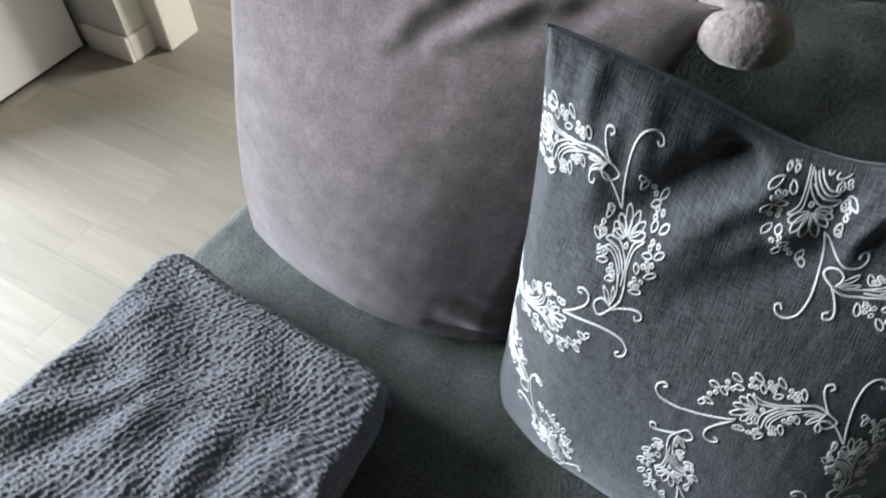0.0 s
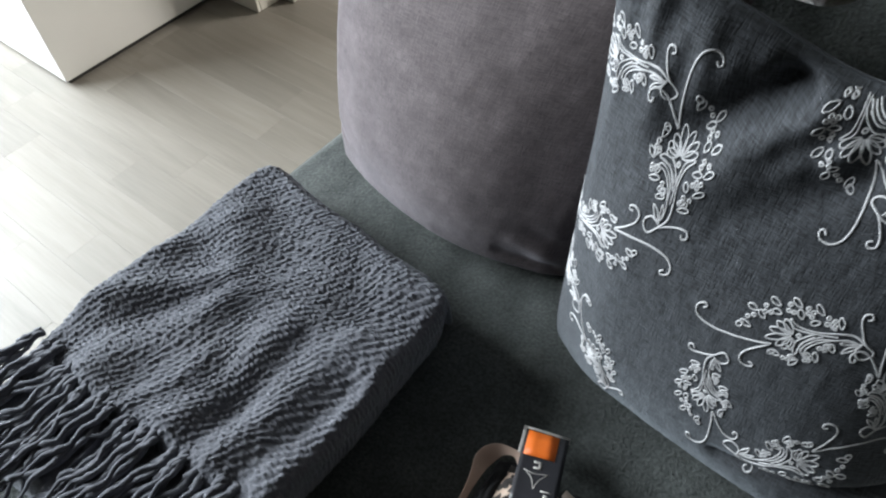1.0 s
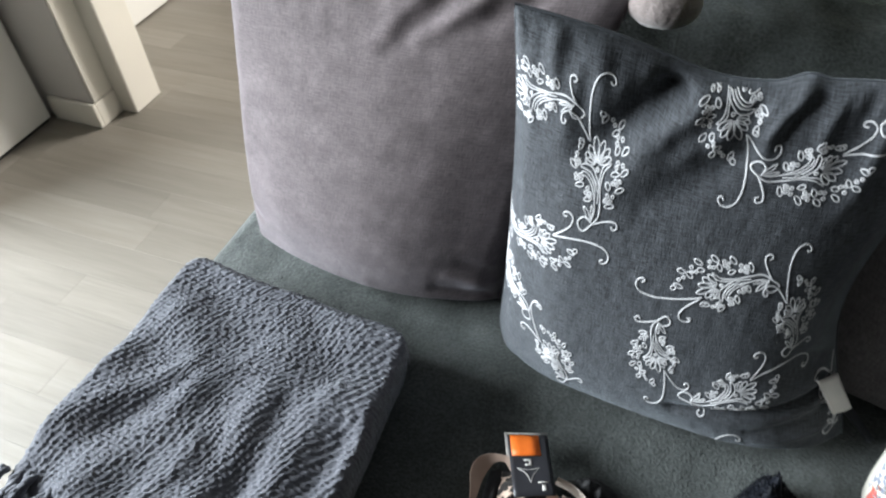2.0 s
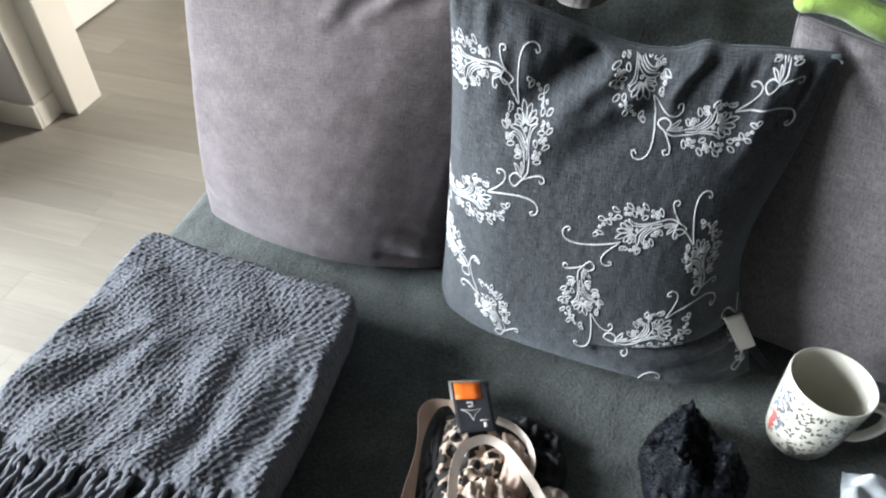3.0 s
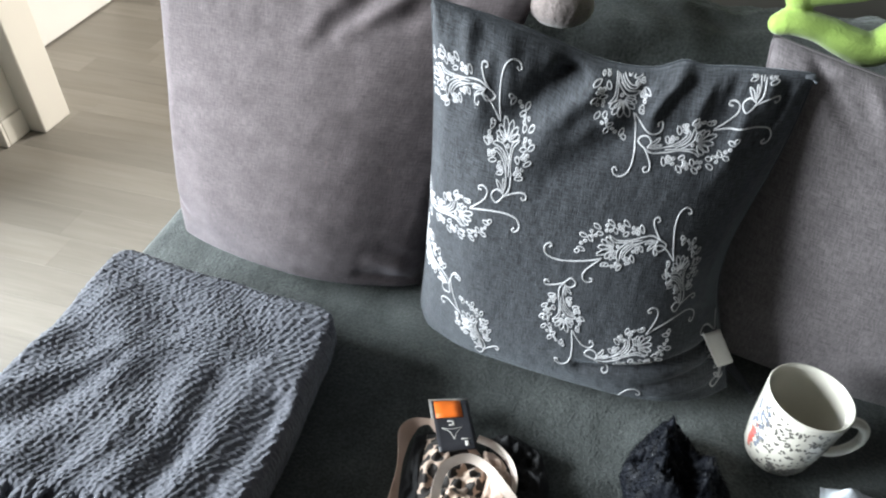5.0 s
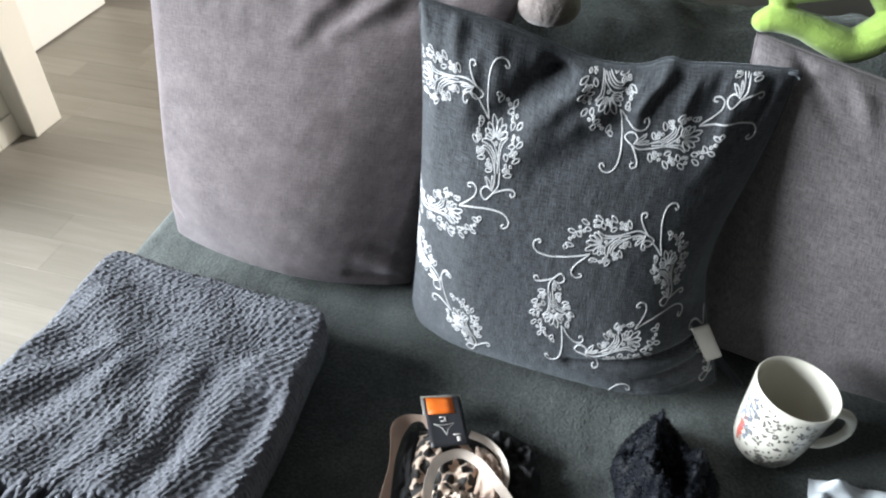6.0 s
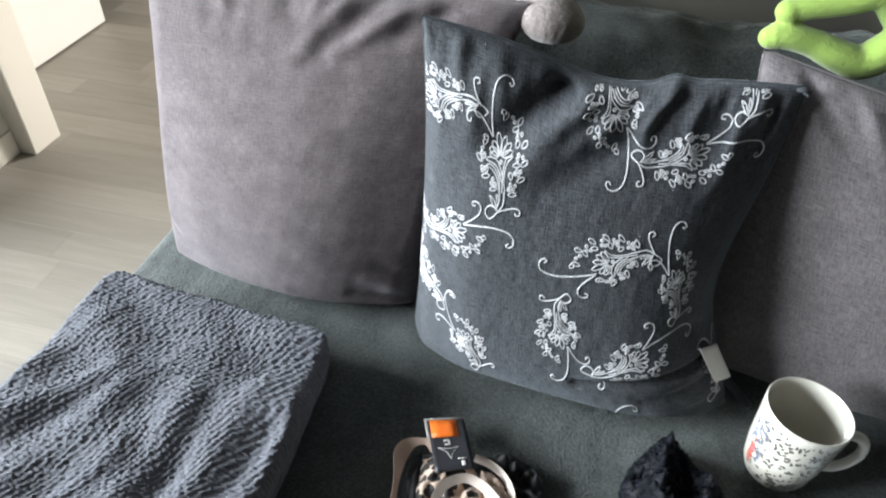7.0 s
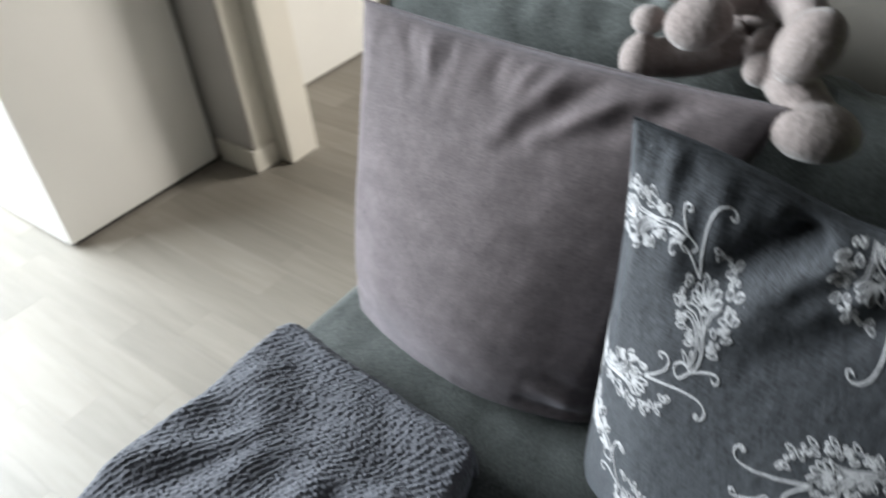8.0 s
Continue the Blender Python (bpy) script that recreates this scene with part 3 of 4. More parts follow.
class Stitching:
    """White thread that lies on the front of the cushion."""

    def __init__(self, s, t, degrees, foot=(0, 0), size=0.00022):
        a = radians(degrees - 90)
        self.ca, self.sa, self.s, self.t, self.foot, self.size = math.cos(a), math.sin(a), s, t, foot, size
        self.verts, self.faces = [], []

    def fabric(self, pts):
        p = (np.asarray(pts, float) - self.foot) * self.size / 0.213
        return np.stack([self.s + p[:, 0] * self.ca - p[:, 1] * self.sa, self.t + p[:, 0] * self.sa + p[:, 1] * self.ca], -1)

    def strand(self, pts, width, high=0.0007, smooth=6):
        line = self.fabric(bezier_points(pts, smooth) if smooth else np.asarray(pts, float))
        d = np.gradient(line, axis=0)
        d = d / (np.linalg.norm(d, axis=1)[:, None] + 1e-9)
        side = np.stack([-d[:, 1], d[:, 0]], -1) * width / 2 / 0.213
        keep = np.abs(line).max(axis=1) < 0.985
        if keep.sum() < 3:
            return
        line, side = np.clip(line, -0.99, 0.99), side
        rows = [EMBROIDERED.place(*(line + side).T, lift=-0.0006), EMBROIDERED.place(*(line + side * 0.5).T, lift=high),
                EMBROIDERED.place(*(line - side * 0.5).T, lift=high), EMBROIDERED.place(*(line - side).T, lift=-0.0006)]
        base = len(self.verts)
        for i in range(len(line)):
            self.verts += [r[i] for r in rows]
        for i in range(len(line) - 1):
            if keep[i] and keep[i + 1]:
                for j in range(3):
                    a = base + i * 4 + j
                    self.faces.append((a, a + 1, a + 5, a + 4))

    def loop(self, x, y, degrees, long, wide, width):
        a = np.linspace(0, 2 * math.pi, 11)
        px, py = long / 2 * (1 - np.cos(a)), wide / 2 * np.sin(a) * np.abs(np.sin(a)) ** 0.4 * (1 - 0.2 * np.cos(a))
        c, s = math.cos(radians(degrees)), math.sin(radians(degrees))
        self.strand(np.stack([x + px * c - py * s, y + px * s + py * c], -1), width, smooth=2)

    def sprig(self):
        for line in SPRIG_STEMS:
            self.strand(line, 0.0024)
        for line in SPRIG_FRONDS:
            self.strand(line, 0.0018)
        for x, y, turn, long in SPRIG_PETALS:
            self.loop(x, y, turn, long, 25, 0.0018)
        for x, y, turn, long in SPRIG_LEAVES:
            self.loop(x, y, turn, long, 20, 0.0018)
        for x, y in SPRIG_BERRIES:
            self.loop(x - 7, y, 0, 13, 15, 0.0022)


FOOT, FORK = (0, 0), (-5, 342)
SPRIGS = ((FOOT, -0.616, 0.690, -167.0, 22), (FOOT, -0.485, 0.193, 99.3, 23), (FORK, -0.652, 0.090, 15.0, 21), (FORK, 0.138, 0.792, -75.0, 24),
          (FOOT, 0.212, 0.628, 12.5, 22.5), (FOOT, 0.725, 0.838, 98.0, 22), (FOOT, 0.450, 0.142, -159.5, 22.2), (FOOT, -0.042, -0.166, -79.4, 20.5),
          (FOOT, 0.656, -0.257, 109.1, 20), (FOOT, 0.150, -0.652, 34.5, 24), (FOOT, -0.728, -0.493, 153.4, 21), (FORK, -0.632, -0.632, 121.0, 19),
          (FORK, 0.965, -0.560, 84.0, 20), (FORK, 0.30, -1.14, 80.0, 22))
for foot, s, t, turn, size in SPRIGS:
    st = Stitching(s, t, turn, foot, size * 1e-5)
    st.sprig()
    if st.faces:
        raw("embroidered_sprig", st.verts, st.faces, THREAD, floral_cushion, "raised white thread sprig")

bm = bmesh.new()
tube(bm, ((0.406, 0.598, 0.764), (0.413, 0.594, 0.767), (0.420, 0.595, 0.764), (0.421, 0.600, 0.758)), (0.0015, 0.0026, 0.0026, 0.0015), 8)
part("corner_knot", bm, LINEN, floral_cushion)


bm = bmesh.new()
tube(bm, bezier_points(((0.408, 0.545, 0.402), (0.428, 0.530, 0.396), (0.446, 0.514, 0.390), (0.460, 0.500, 0.385)), 6), np.linspace(0.009, 0.004, 19), 10, flat=0.5)
part("corner_fold", bm, LINEN, floral_cushion)


def cloth_patch(name, corners, mat, parent, label="", curl=0.003, count=10, thick=0.0012, seed=3):
    """A small flat piece of cloth or card between four corners, slightly curled, with thickness."""
    g = np.linspace(0, 1, count)
    u, v = np.meshgrid(g, g)
    a, b, c, d = [np.array(q, float) for q in corners]
    n = np.cross(b - a, d - a)
    n = n / np.linalg.norm(n)
    n = n if n[2] > 0 else -n
    p = (a * (1 - u)[..., None] + b * u[..., None]) * (1 - v)[..., None] + (d * (1 - u)[..., None] + c * u[..., None]) * v[..., None]
    h = curl * ripple(u, v, 1.2, seed)
    top = p + n * (h + thick)[..., None]
    low = p + n * h[..., None]
    m = count * count
    ring = list(range(count)) + [i * count + count - 1 for i in range(1, count)] + [m - 1 - j for j in range(1, count)] + [i * count for i in range(count - 2, 0, -1)]
    faces = grid_faces(count, count) + grid_faces(count, count, m, True) + [(i, i + m, j + m, j) for i, j in zip(ring, ring[1:] + ring[:1])]
    return raw(name, np.concatenate([top.reshape(-1, 3), low.reshape(-1, 3)]), faces, mat, parent, label)


cloth_patch("care_label", ((0.373, 0.471, 0.499), (0.396, 0.502, 0.482), (0.424, 0.498, 0.436), (0.405, 0.480, 0.440)), LABEL, floral_cushion,
            "small white sewn-in label", curl=0.0008)


# ---- the folded throw ----
throw = thing("throw_blanket", "folded slate-grey chunky knitted throw with a tasselled end", "blanket")


def folded_layer(name, corners, low, thick, r, seed, ridges=(), step=0.00115, label="", overhang=0.0):
    """One folded layer of knitting: a soft slab with rolled edges and rows of raised stitches."""
    bl, br, fr, fl = [np.array(c, float) for c in corners]
    wide, deep = np.linalg.norm(br - bl), np.linalg.norm(fl - bl)
    nu, nv = int(wide / step), int(deep / step)
    u, v = np.meshgrid(np.linspace(0, 1, nu), np.linspace(0, 1, nv))
    xy = (bl * (1 - u)[..., None] + br * u[..., None]) * (1 - v)[..., None] + (fl * (1 - u)[..., None] + fr * u[..., None]) * v[..., None]
    sway = 0.005 * ripple(v * deep, u * 0.2, 0.16, seed)
    x, y = xy[..., 0] + sway * (1 - np.abs(2 * u - 1)) + sway * 0.6, xy[..., 1] + 0.004 * ripple(u * wide, v * 0.1, 0.15, seed + 1)
    for cu in (0, 1):
        near = np.exp(-((u - cu) * wide / 0.028) ** 2 - (v * deep / 0.028) ** 2)
        x, y = x + near * 0.013 * (1 - 2 * cu), y - near * 0.013
    du, dv = np.minimum(u, 1 - u) * wide, np.minimum(v, 1 - v) * deep
    q = np.clip(du / r, 0, 1)
    w = np.clip(dv / r, 0, 1)
    z = low + thick * np.sqrt(np.clip(1 - (1 - q) ** 2, 0, 1)) * np.sqrt(np.clip(1 - (1 - w) ** 2, 0, 1))
    roll = np.clip((u - 0.82) / 0.12, 0, 1)
    x = x + overhang * roll * roll * (3 - 2 * roll) * (2 * np.sqrt(np.clip(1 - (1 - q) ** 2, 0, 1)) - 1)
    z = z + 0.003 * ripple(u * wide, v * deep, 0.13, seed + 2) * q * w
    for u0, v0, u1, v1, fat, tall in ridges:
        d = np.array((u1 - u0, v1 - v0))
        k = np.clip(((u - u0) * d[0] + (v - v0) * d[1]) / (d @ d), 0, 1)
        dist = np.hypot((u - u0 - k * d[0]) * wide, (v - v0 - k * d[1]) * deep)
        z = z + tall * np.exp(-(dist / fat) ** 2) * q * w
    p = np.stack([x, y, z], -1)
    n = np.cross(np.gradient(p, axis=1), np.gradient(p, axis=0))
    n = n / (np.linalg.norm(n, axis=-1)[..., None] + 1e-12)
    n[n[..., 2] < 0] *= -1
    a = u * wide / 0.0076 + 0.15 * ripple(u * wide, v * deep, 0.05, seed + 3)
    b = v * deep / 0.0062 + 0.15 * ripple(u * wide, v * deep, 0.06, seed + 4)
    row = np.floor(b)
    aa = a + 0.36 * row
    col = np.floor(aa)
    cell = np.sin(row * 12.9898 + col * 78.233) * 43758.5453
    cell = cell - np.floor(cell)
    ca, cb = aa - col - 0.5 + 0.34 * (cell - 0.5), b - row - 0.5 + 0.2 * ((cell * 7) % 1 - 0.5)
    ca, cb = ca + 0.6 * cb, cb - (0.35 + 0.3 * cell) * ca
    relief = np.exp(-(np.abs(ca) / 0.31) ** 2.2 - (np.abs(cb) / 0.47) ** 2.6) * (0.5 + 0.65 * cell)
    fuzz = 0.0004 * ripple(u * wide, v * deep, 0.0035, seed + 6) + 0.0005 * ripple(u * wide, v * deep, 0.009, seed + 7)
    relief = relief * 0.0021 * (0.4 + 0.6 * np.minimum(q, w)) + fuzz
    p = p + n * relief[..., None]
    p[..., 2] = np.maximum(p[..., 2], low)
    return raw(name, p.reshape(-1, 3), grid_faces(nv, nu, flip=True), WOOL, throw, label)


folded_layer("lower_fold", ((-0.402, 0.452), (-0.070, 0.424), (-0.066, 0.004), (-0.398, -0.004)), 0.3805, 0.054, 0.024, 41, step=0.0022)
folded_layer("top_fold", ((-0.396, 0.466), (-0.046, 0.436), (-0.036, 0.112), (-0.404, 0.090)), 0.392, 0.068, 0.026, 47, overhang=0.012,
             ridges=((0.06, 0.80, 0.33, 0.42, 0.016, 0.0045), (0.16, 0.86, 0.36, 0.50, 0.014, -0.004), (0.24, 0.95, 0.44, 0.55, 0.018, 0.004),
                     (0.60, 0.98, 0.66, 0.45, 0.016, 0.004), (0.70, 0.94, 0.73, 0.46, 0.014, -0.0040), (0.78, 0.96, 0.84, 0.36, 0.014, 0.004),
                     (0.86, 0.98, 0.90, 0.5, 0.010, -0.004), (0.45, 0.98, 0.52, 0.7, 0.012, 0.003), (0.05, 0.55, 0.2, 0.2, 0.014, 0.003), (0.40, 0.50, 0.62, 0.22, 0.03, 0.003)))


def tassel(x, seed):
    """A knotted bunch of loose twisted yarns that lies over the fold below."""
    rng = np.random.RandomState(seed)
    bm = bmesh.new()
    y0, z0 = 0.110 + 0.06 * (x + 0.4) + rng.uniform(-0.004, 0.004), 0.455 + rng.uniform(-0.003, 0.002)
    drift = rng.uniform(-0.030, 0.006) - 0.012
    for k in range(5):
        s = rng.uniform(-0.013, 0.013)
        end = rng.uniform(-0.030, 0.022)
        lift = 0.0022 * k
        line = bezier_points(((x + s * 0.2, y0 + 0.010, z0 - 0.001), (x + s * 0.3, y0 - 0.006, z0 + 0.001), (x + drift * 0.25 + s * 0.6, y0 - 0.030, z0 - 0.010 + lift),
                              (x + drift * 0.55 + s + rng.uniform(-0.006, 0.006), y0 - 0.058, 0.4390 + lift),
                              (x + drift * 0.8 + s * 0.5 + rng.uniform(-0.010, 0.010), (y0 - 0.06 + end) / 2, 0.4370 + lift),
                              (x + drift + rng.uniform(-0.014, 0.014), end, 0.4300 + lift)), 6)
        n = len(line)
        twist = np.linspace(0, 7 * math.pi, n) + k * 1.3
        line[:, 0] += 0.0020 * np.cos(twist) + np.cumsum(rng.normal(0, 0.0014, n)) * np.linspace(0, 1, n)
        line[:, 2] += 0.0014 * np.sin(twist)
        tube(bm, line, np.linspace(0.0038, 0.0026, n) * (1 + rng.uniform(-0.25, 0.25, n)) * (1 + 0.25 * np.sin(np.linspace(0, 16, n) + k)), 6)
    return part("tassel", bm, WOOL, throw)


for i in range(17):
    tassel(-0.392 + 0.0210 * i + 0.004 * math.sin(i * 2.4), 100 + i)

# ---- mug ----
mug = thing("mug", "cream porcelain mug printed with small dark leaves on the sofa seat", "mug", at=(0.482, 0.420, 0.3815))
# it leans a little on the soft seat
mug.rotation_euler = (radians(-2), radians(5), 0)
mug.scale = (1.0, 1.0, 1.1)


def mug_radius(z):
    return np.interp(z, (0, 0.004, 0.014, 0.04, 0.07, 0.098), (0.0305, 0.0335, 0.0375, 0.0415, 0.0440, 0.0462))


def mug_body():
    outer = [(0.0, 0.002), (0.0265, 0.002), (0.0285, 0.0)] + [(float(mug_radius(z)), z) for z in (0.001, 0.004, 0.009, 0.014, 0.027, 0.04, 0.055, 0.07, 0.085, 0.0965)]
    rim = [(0.0456, 0.0982), (0.0446, 0.0985), (0.0438, 0.0978)]
    inner = [(float(mug_radius(z)) - 0.0028, z) for z in (0.085, 0.07, 0.055, 0.04, 0.027, 0.016)] + [(0.030, 0.009), (0.020, 0.0065), (0.0, 0.006)]
    prof, seg = outer + rim + inner, 72
    a = np.arange(seg) * 2 * math.pi / seg
    verts = np.array([[(r * math.cos(t), r * math.sin(t), z) for t in a] for r, z in prof]).reshape(-1, 3)
    faces = [(i * seg + j, i * seg + (j + 1) % seg, (i + 1) * seg + (j + 1) % seg, (i + 1) * seg + j) for i in range(len(prof) - 1) for j in range(seg)]
    return raw("body", verts, faces, PORCELAIN, mug)


mug_body()
HANDLE = radians(-8)
c, s = math.cos(HANDLE), math.sin(HANDLE)
bm = bmesh.new()
path = bezier_points(((0.041, 0, 0.083), (0.054, 0, 0.086), (0.063, 0, 0.080), (0.066, 0, 0.065), (0.061, 0, 0.048), (0.051, 0, 0.035), (0.038, 0, 0.030)), 7)
tube(bm, [(x * c, x * s, z) for x, _, z in path], 0.0058, 12)
part("handle", bm, PORCELAIN, mug)


def printed(name, mat, count, seed, a0, a1, z0, z1, size, label):
    """Leaf-shaped prints that wrap round the mug."""
    rng = np.random.RandomState(seed)
    verts, faces = [], []
    for _ in range(count):
        a, z, turn, long = rng.uniform(a0, a1), rng.uniform(z0, z1), rng.uniform(0, math.pi), size * rng.uniform(0.5, 1.3)
        base = len(verts)
        for k in range(8):
            q = k * math.pi / 4
            x, y = long * math.cos(q), long * 0.42 * math.sin(q) * (1.2 - 0.5 * math.cos(q))
            dx, dz = x * math.cos(turn) - y * math.sin(turn), x * math.sin(turn) + y * math.cos(turn)
            zz = min(max(z + dz, 0.004), 0.094)
            r = float(mug_radius(zz)) + 0.00025
            t = radians(a) + dx / r
            verts.append((r * math.cos(t), r * math.sin(t), zz))
        faces.append(tuple(range(base, base + 8)))
    return raw(name, verts, faces, mat, mug, label, smooth=False)


printed("leaf_print", INK, 250, 5, 200, 340, 0.012, 0.091, 0.0026, "small charcoal leaf print")
printed("ground_print", INK, 34, 9, 250, 320, 0.006, 0.022, 0.0055, "grey print round the foot")
printed("red_print", INKRED, 18, 6, 197, 204, 0.014, 0.054, 0.0042, "red printed figure")
printed("blue_print", INKBLUE, 44, 7, 185, 220, 0.030, 0.088, 0.0034, "blue-grey printed leaves")

# ---- leopard underwear with its tag ----
garment = thing("underwear", "leopard print underwear with nude straps and a black hang tag", "underwear")


def crumpled(name, outline, low, high, mat, parent, seed, label="", count=44, rough=0.35, size=0.035):
    """A soft heap of cloth inside a rounded outline."""
    ring = bezier_points(list(outline) + [outline[0]], 10)[:-1]
    mid = ring.mean(axis=0)
    verts = [(mid[0], mid[1], low + high)]
    n, k = len(ring), count // 2
    faces = []
    for i in range(1, k + 1):
        f = i / k
        p = mid + (ring - mid) * f
        h = low + high * np.sqrt(max(0.0, 1 - f ** 3.2)) * (1 + rough * ripple(p[:, 0], p[:, 1], size, seed) + rough * 0.4 * ripple(p[:, 0], p[:, 1], size / 3, seed + 1))
        if i == k:
            h = np.full(n, low)
        verts += [(x, y, max(z, low)) for (x, y), z in zip(p, h)]
    faces += [(0, 1 + j, 1 + (j + 1) % n) for j in range(n)]
    for i in range(k - 1):
        a = 1 + i * n
        faces += [(a + j, a + n + j, a + n + (j + 1) % n, a + (j + 1) % n) for j in range(n)]
    return raw(name, verts, faces, mat, parent, label)


crumpled("lining", ((0.076, 0.326), (0.10, 0.335), (0.125, 0.30), (0.125, 0.20), (0.12, 0.12), (0.085, 0.12), (0.078, 0.22)), 0.3805, 0.012, BLACKCLOTH, garment, 3, "black lining")
crumpled("leopard_panel", ((0.088, 0.330), (0.125, 0.336), (0.16, 0.318), (0.176, 0.28), (0.17, 0.21), (0.165, 0.13), (0.115, 0.12), (0.104, 0.20), (0.094, 0.27)),
         0.3805, 0.026, LEOPARD, garment, 7, "leopard print panel", rough=0.22)
crumpled("black_cup", ((0.155, 0.340), (0.190, 0.354), (0.222, 0.336), (0.240, 0.298), (0.228, 0.262), (0.190, 0.285)), 0.3805, 0.020, BLACKCLOTH, garment, 5, "black cloth edge")
crumpled("nude_panel", ((0.158, 0.322), (0.178, 0.318), (0.198, 0.298), (0.205, 0.270), (0.195, 0.235), (0.172, 0.232), (0.168, 0.28)), 0.3805, 0.030, NUDE, garment, 9, "smooth nude panel", rough=0.15)
crumpled("lace_panel", ((0.130, 0.262), (0.160, 0.270), (0.195, 0.245), (0.225, 0.225), (0.22, 0.15), (0.15, 0.13), (0.128, 0.2)), 0.3805, 0.036, LACE, garment, 13, "cream lace panel", rough=0.25, size=0.02)
crumpled("nude_fold", ((0.205, 0.262), (0.226, 0.272), (0.248, 0.266), (0.256, 0.245), (0.24, 0.20), (0.21, 0.20)), 0.3805, 0.022, CREAM, garment, 15, "pale nude fold")


def ribbon(name, points, width, mat, parent, label="", thick=0.0012, tilt=0.0, wobble=0.0):
    """A flat band along a line; tilt stands it on its edge."""
    line = bezier_points(points, 8)
    d = np.gradient(line, axis=0)
    side = np.stack([-d[:, 1], d[:, 0], np.zeros(len(d))], -1)
    side = side / (np.linalg.norm(side, axis=1)[:, None] + 1e-9)
    w = side * math.cos(tilt) * width / 2 + np.array((0, 0, 1)) * math.sin(tilt) * width / 2
    w = w * (1 + wobble * np.sin(np.linspace(0.5, 13, len(line))))[:, None]
    up = np.cross(d, w)
    up = up / (np.linalg.norm(up, axis=1)[:, None] + 1e-12) * thick
    rows = np.stack([line - w, line + w, line + w + up, line - w + up], 1)
    n = len(line)
    faces = [(i * 4 + j, i * 4 + (j + 1) % 4, i * 4 + 4 + (j + 1) % 4, i * 4 + 4 + j) for i in range(n - 1) for j in range(4)]
    return raw(name, rows.reshape(-1, 3), faces + [(0, 1, 2, 3), (n * 4 - 1, n * 4 - 2, n * 4 - 3, n * 4 - 4)], mat, parent, label, smooth=False)


ribbon("waistband", ((0.093, 0.12, 0.395), (0.083, 0.20, 0.396), (0.076, 0.255, 0.397), (0.070, 0.290, 0.398), (0.067, 0.312, 0.400), (0.075, 0.328, 0.402), (0.090, 0.334, 0.403), (0.103, 0.330, 0.402)),
       0.0135, NUDE, garment, "nude elastic waistband", tilt=0.75, wobble=0.45, thick=0.0007)
ribbon("strap", ((0.142, 0.13, 0.412), (0.133, 0.20, 0.416), (0.124, 0.245, 0.418), (0.127, 0.274, 0.418), (0.146, 0.292, 0.415), (0.168, 0.288, 0.414), (0.190, 0.270, 0.416), (0.212, 0.252, 0.410), (0.236, 0.225, 0.402)),
       0.0105, CREAM, garment, "pale cream shoulder strap", tilt=0.35)
ribbon("strap", ((0.150, 0.330, 0.400), (0.172, 0.322, 0.405), (0.192, 0.305, 0.408), (0.203, 0.282, 0.408), (0.203, 0.256, 0.402)), 0.009, CREAM, garment, "pale cream edge band", tilt=0.9)

TAG = ((0.083, 0.364, 0.399), (0.125, 0.378, 0.399), (0.156, 0.301, 0.424), (0.116, 0.285, 0.424))
tag = cloth_patch("hang_tag", TAG, CARD, garment, "black card hang tag", curl=0.0006, thick=0.0012)


def on_tag(u, v, lift):
    a, b, q, d = [np.array(k, float) for k in TAG]
    n = np.cross(b - a, d - a)
    n = n / np.linalg.norm(n)
    n = n if n[2] > 0 else -n
    return (a * (1 - u) + b * u) * (1 - v) + (d * (1 - u) + q * u) * v + n * lift


def tag_patch(name, u0, v0, u1, v1, mat, label, lift=0.0016):
    cloth_patch(name, [on_tag(u0, v0, lift), on_tag(u1, v0, lift), on_tag(u1, v1, lift), on_tag(u0, v1, lift)], mat, tag, label, curl=0.0002, count=4, thick=0.0006)


tag_patch("hanger_edge", -0.06, -0.04, 1.02, 0.05, PALECARD, "pale plastic edge", lift=0.0004)
tag_patch("hanger_edge", -0.07, -0.04, 0.02, 0.36, PALECARD, "pale plastic edge", lift=0.0004)
tag_patch("sticker", 0.06, 0.02, 0.78, 0.37, ORANGE, "bright orange price sticker")
for u0, v0, u1, v1 in ((0.34, 0.43, 0.52, 0.455), (0.46, 0.455, 0.52, 0.51), (0.36, 0.51, 0.52, 0.535),
                       (0.62, 0.80, 0.86, 0.815), (0.70, 0.85, 0.80, 0.94)):
    tag_patch("printed_bar", u0, v0, u1, v1, PALECARD, "white printed bar")
for pts in (((0.16, 0.57), (0.36, 0.66), (0.45, 0.80)), ((0.70, 0.57), (0.53, 0.68), (0.45, 0.80)), ((0.16, 0.57), (0.42, 0.60), (0.70, 0.57))):
    bm = bmesh.new()
    tube(bm, bezier_points([on_tag(u, v, 0.0017) for u, v in pts], 5), 0.0004, 5)
    part("printed_outline", bm, PALECARD, tag, "thin white outline drawing")

# ---- fluffy black accessory ----
fluff = thing("fluffy_scrunchie", "navy-black faux fur scrunchie lying on the sofa seat", "scrunchie")


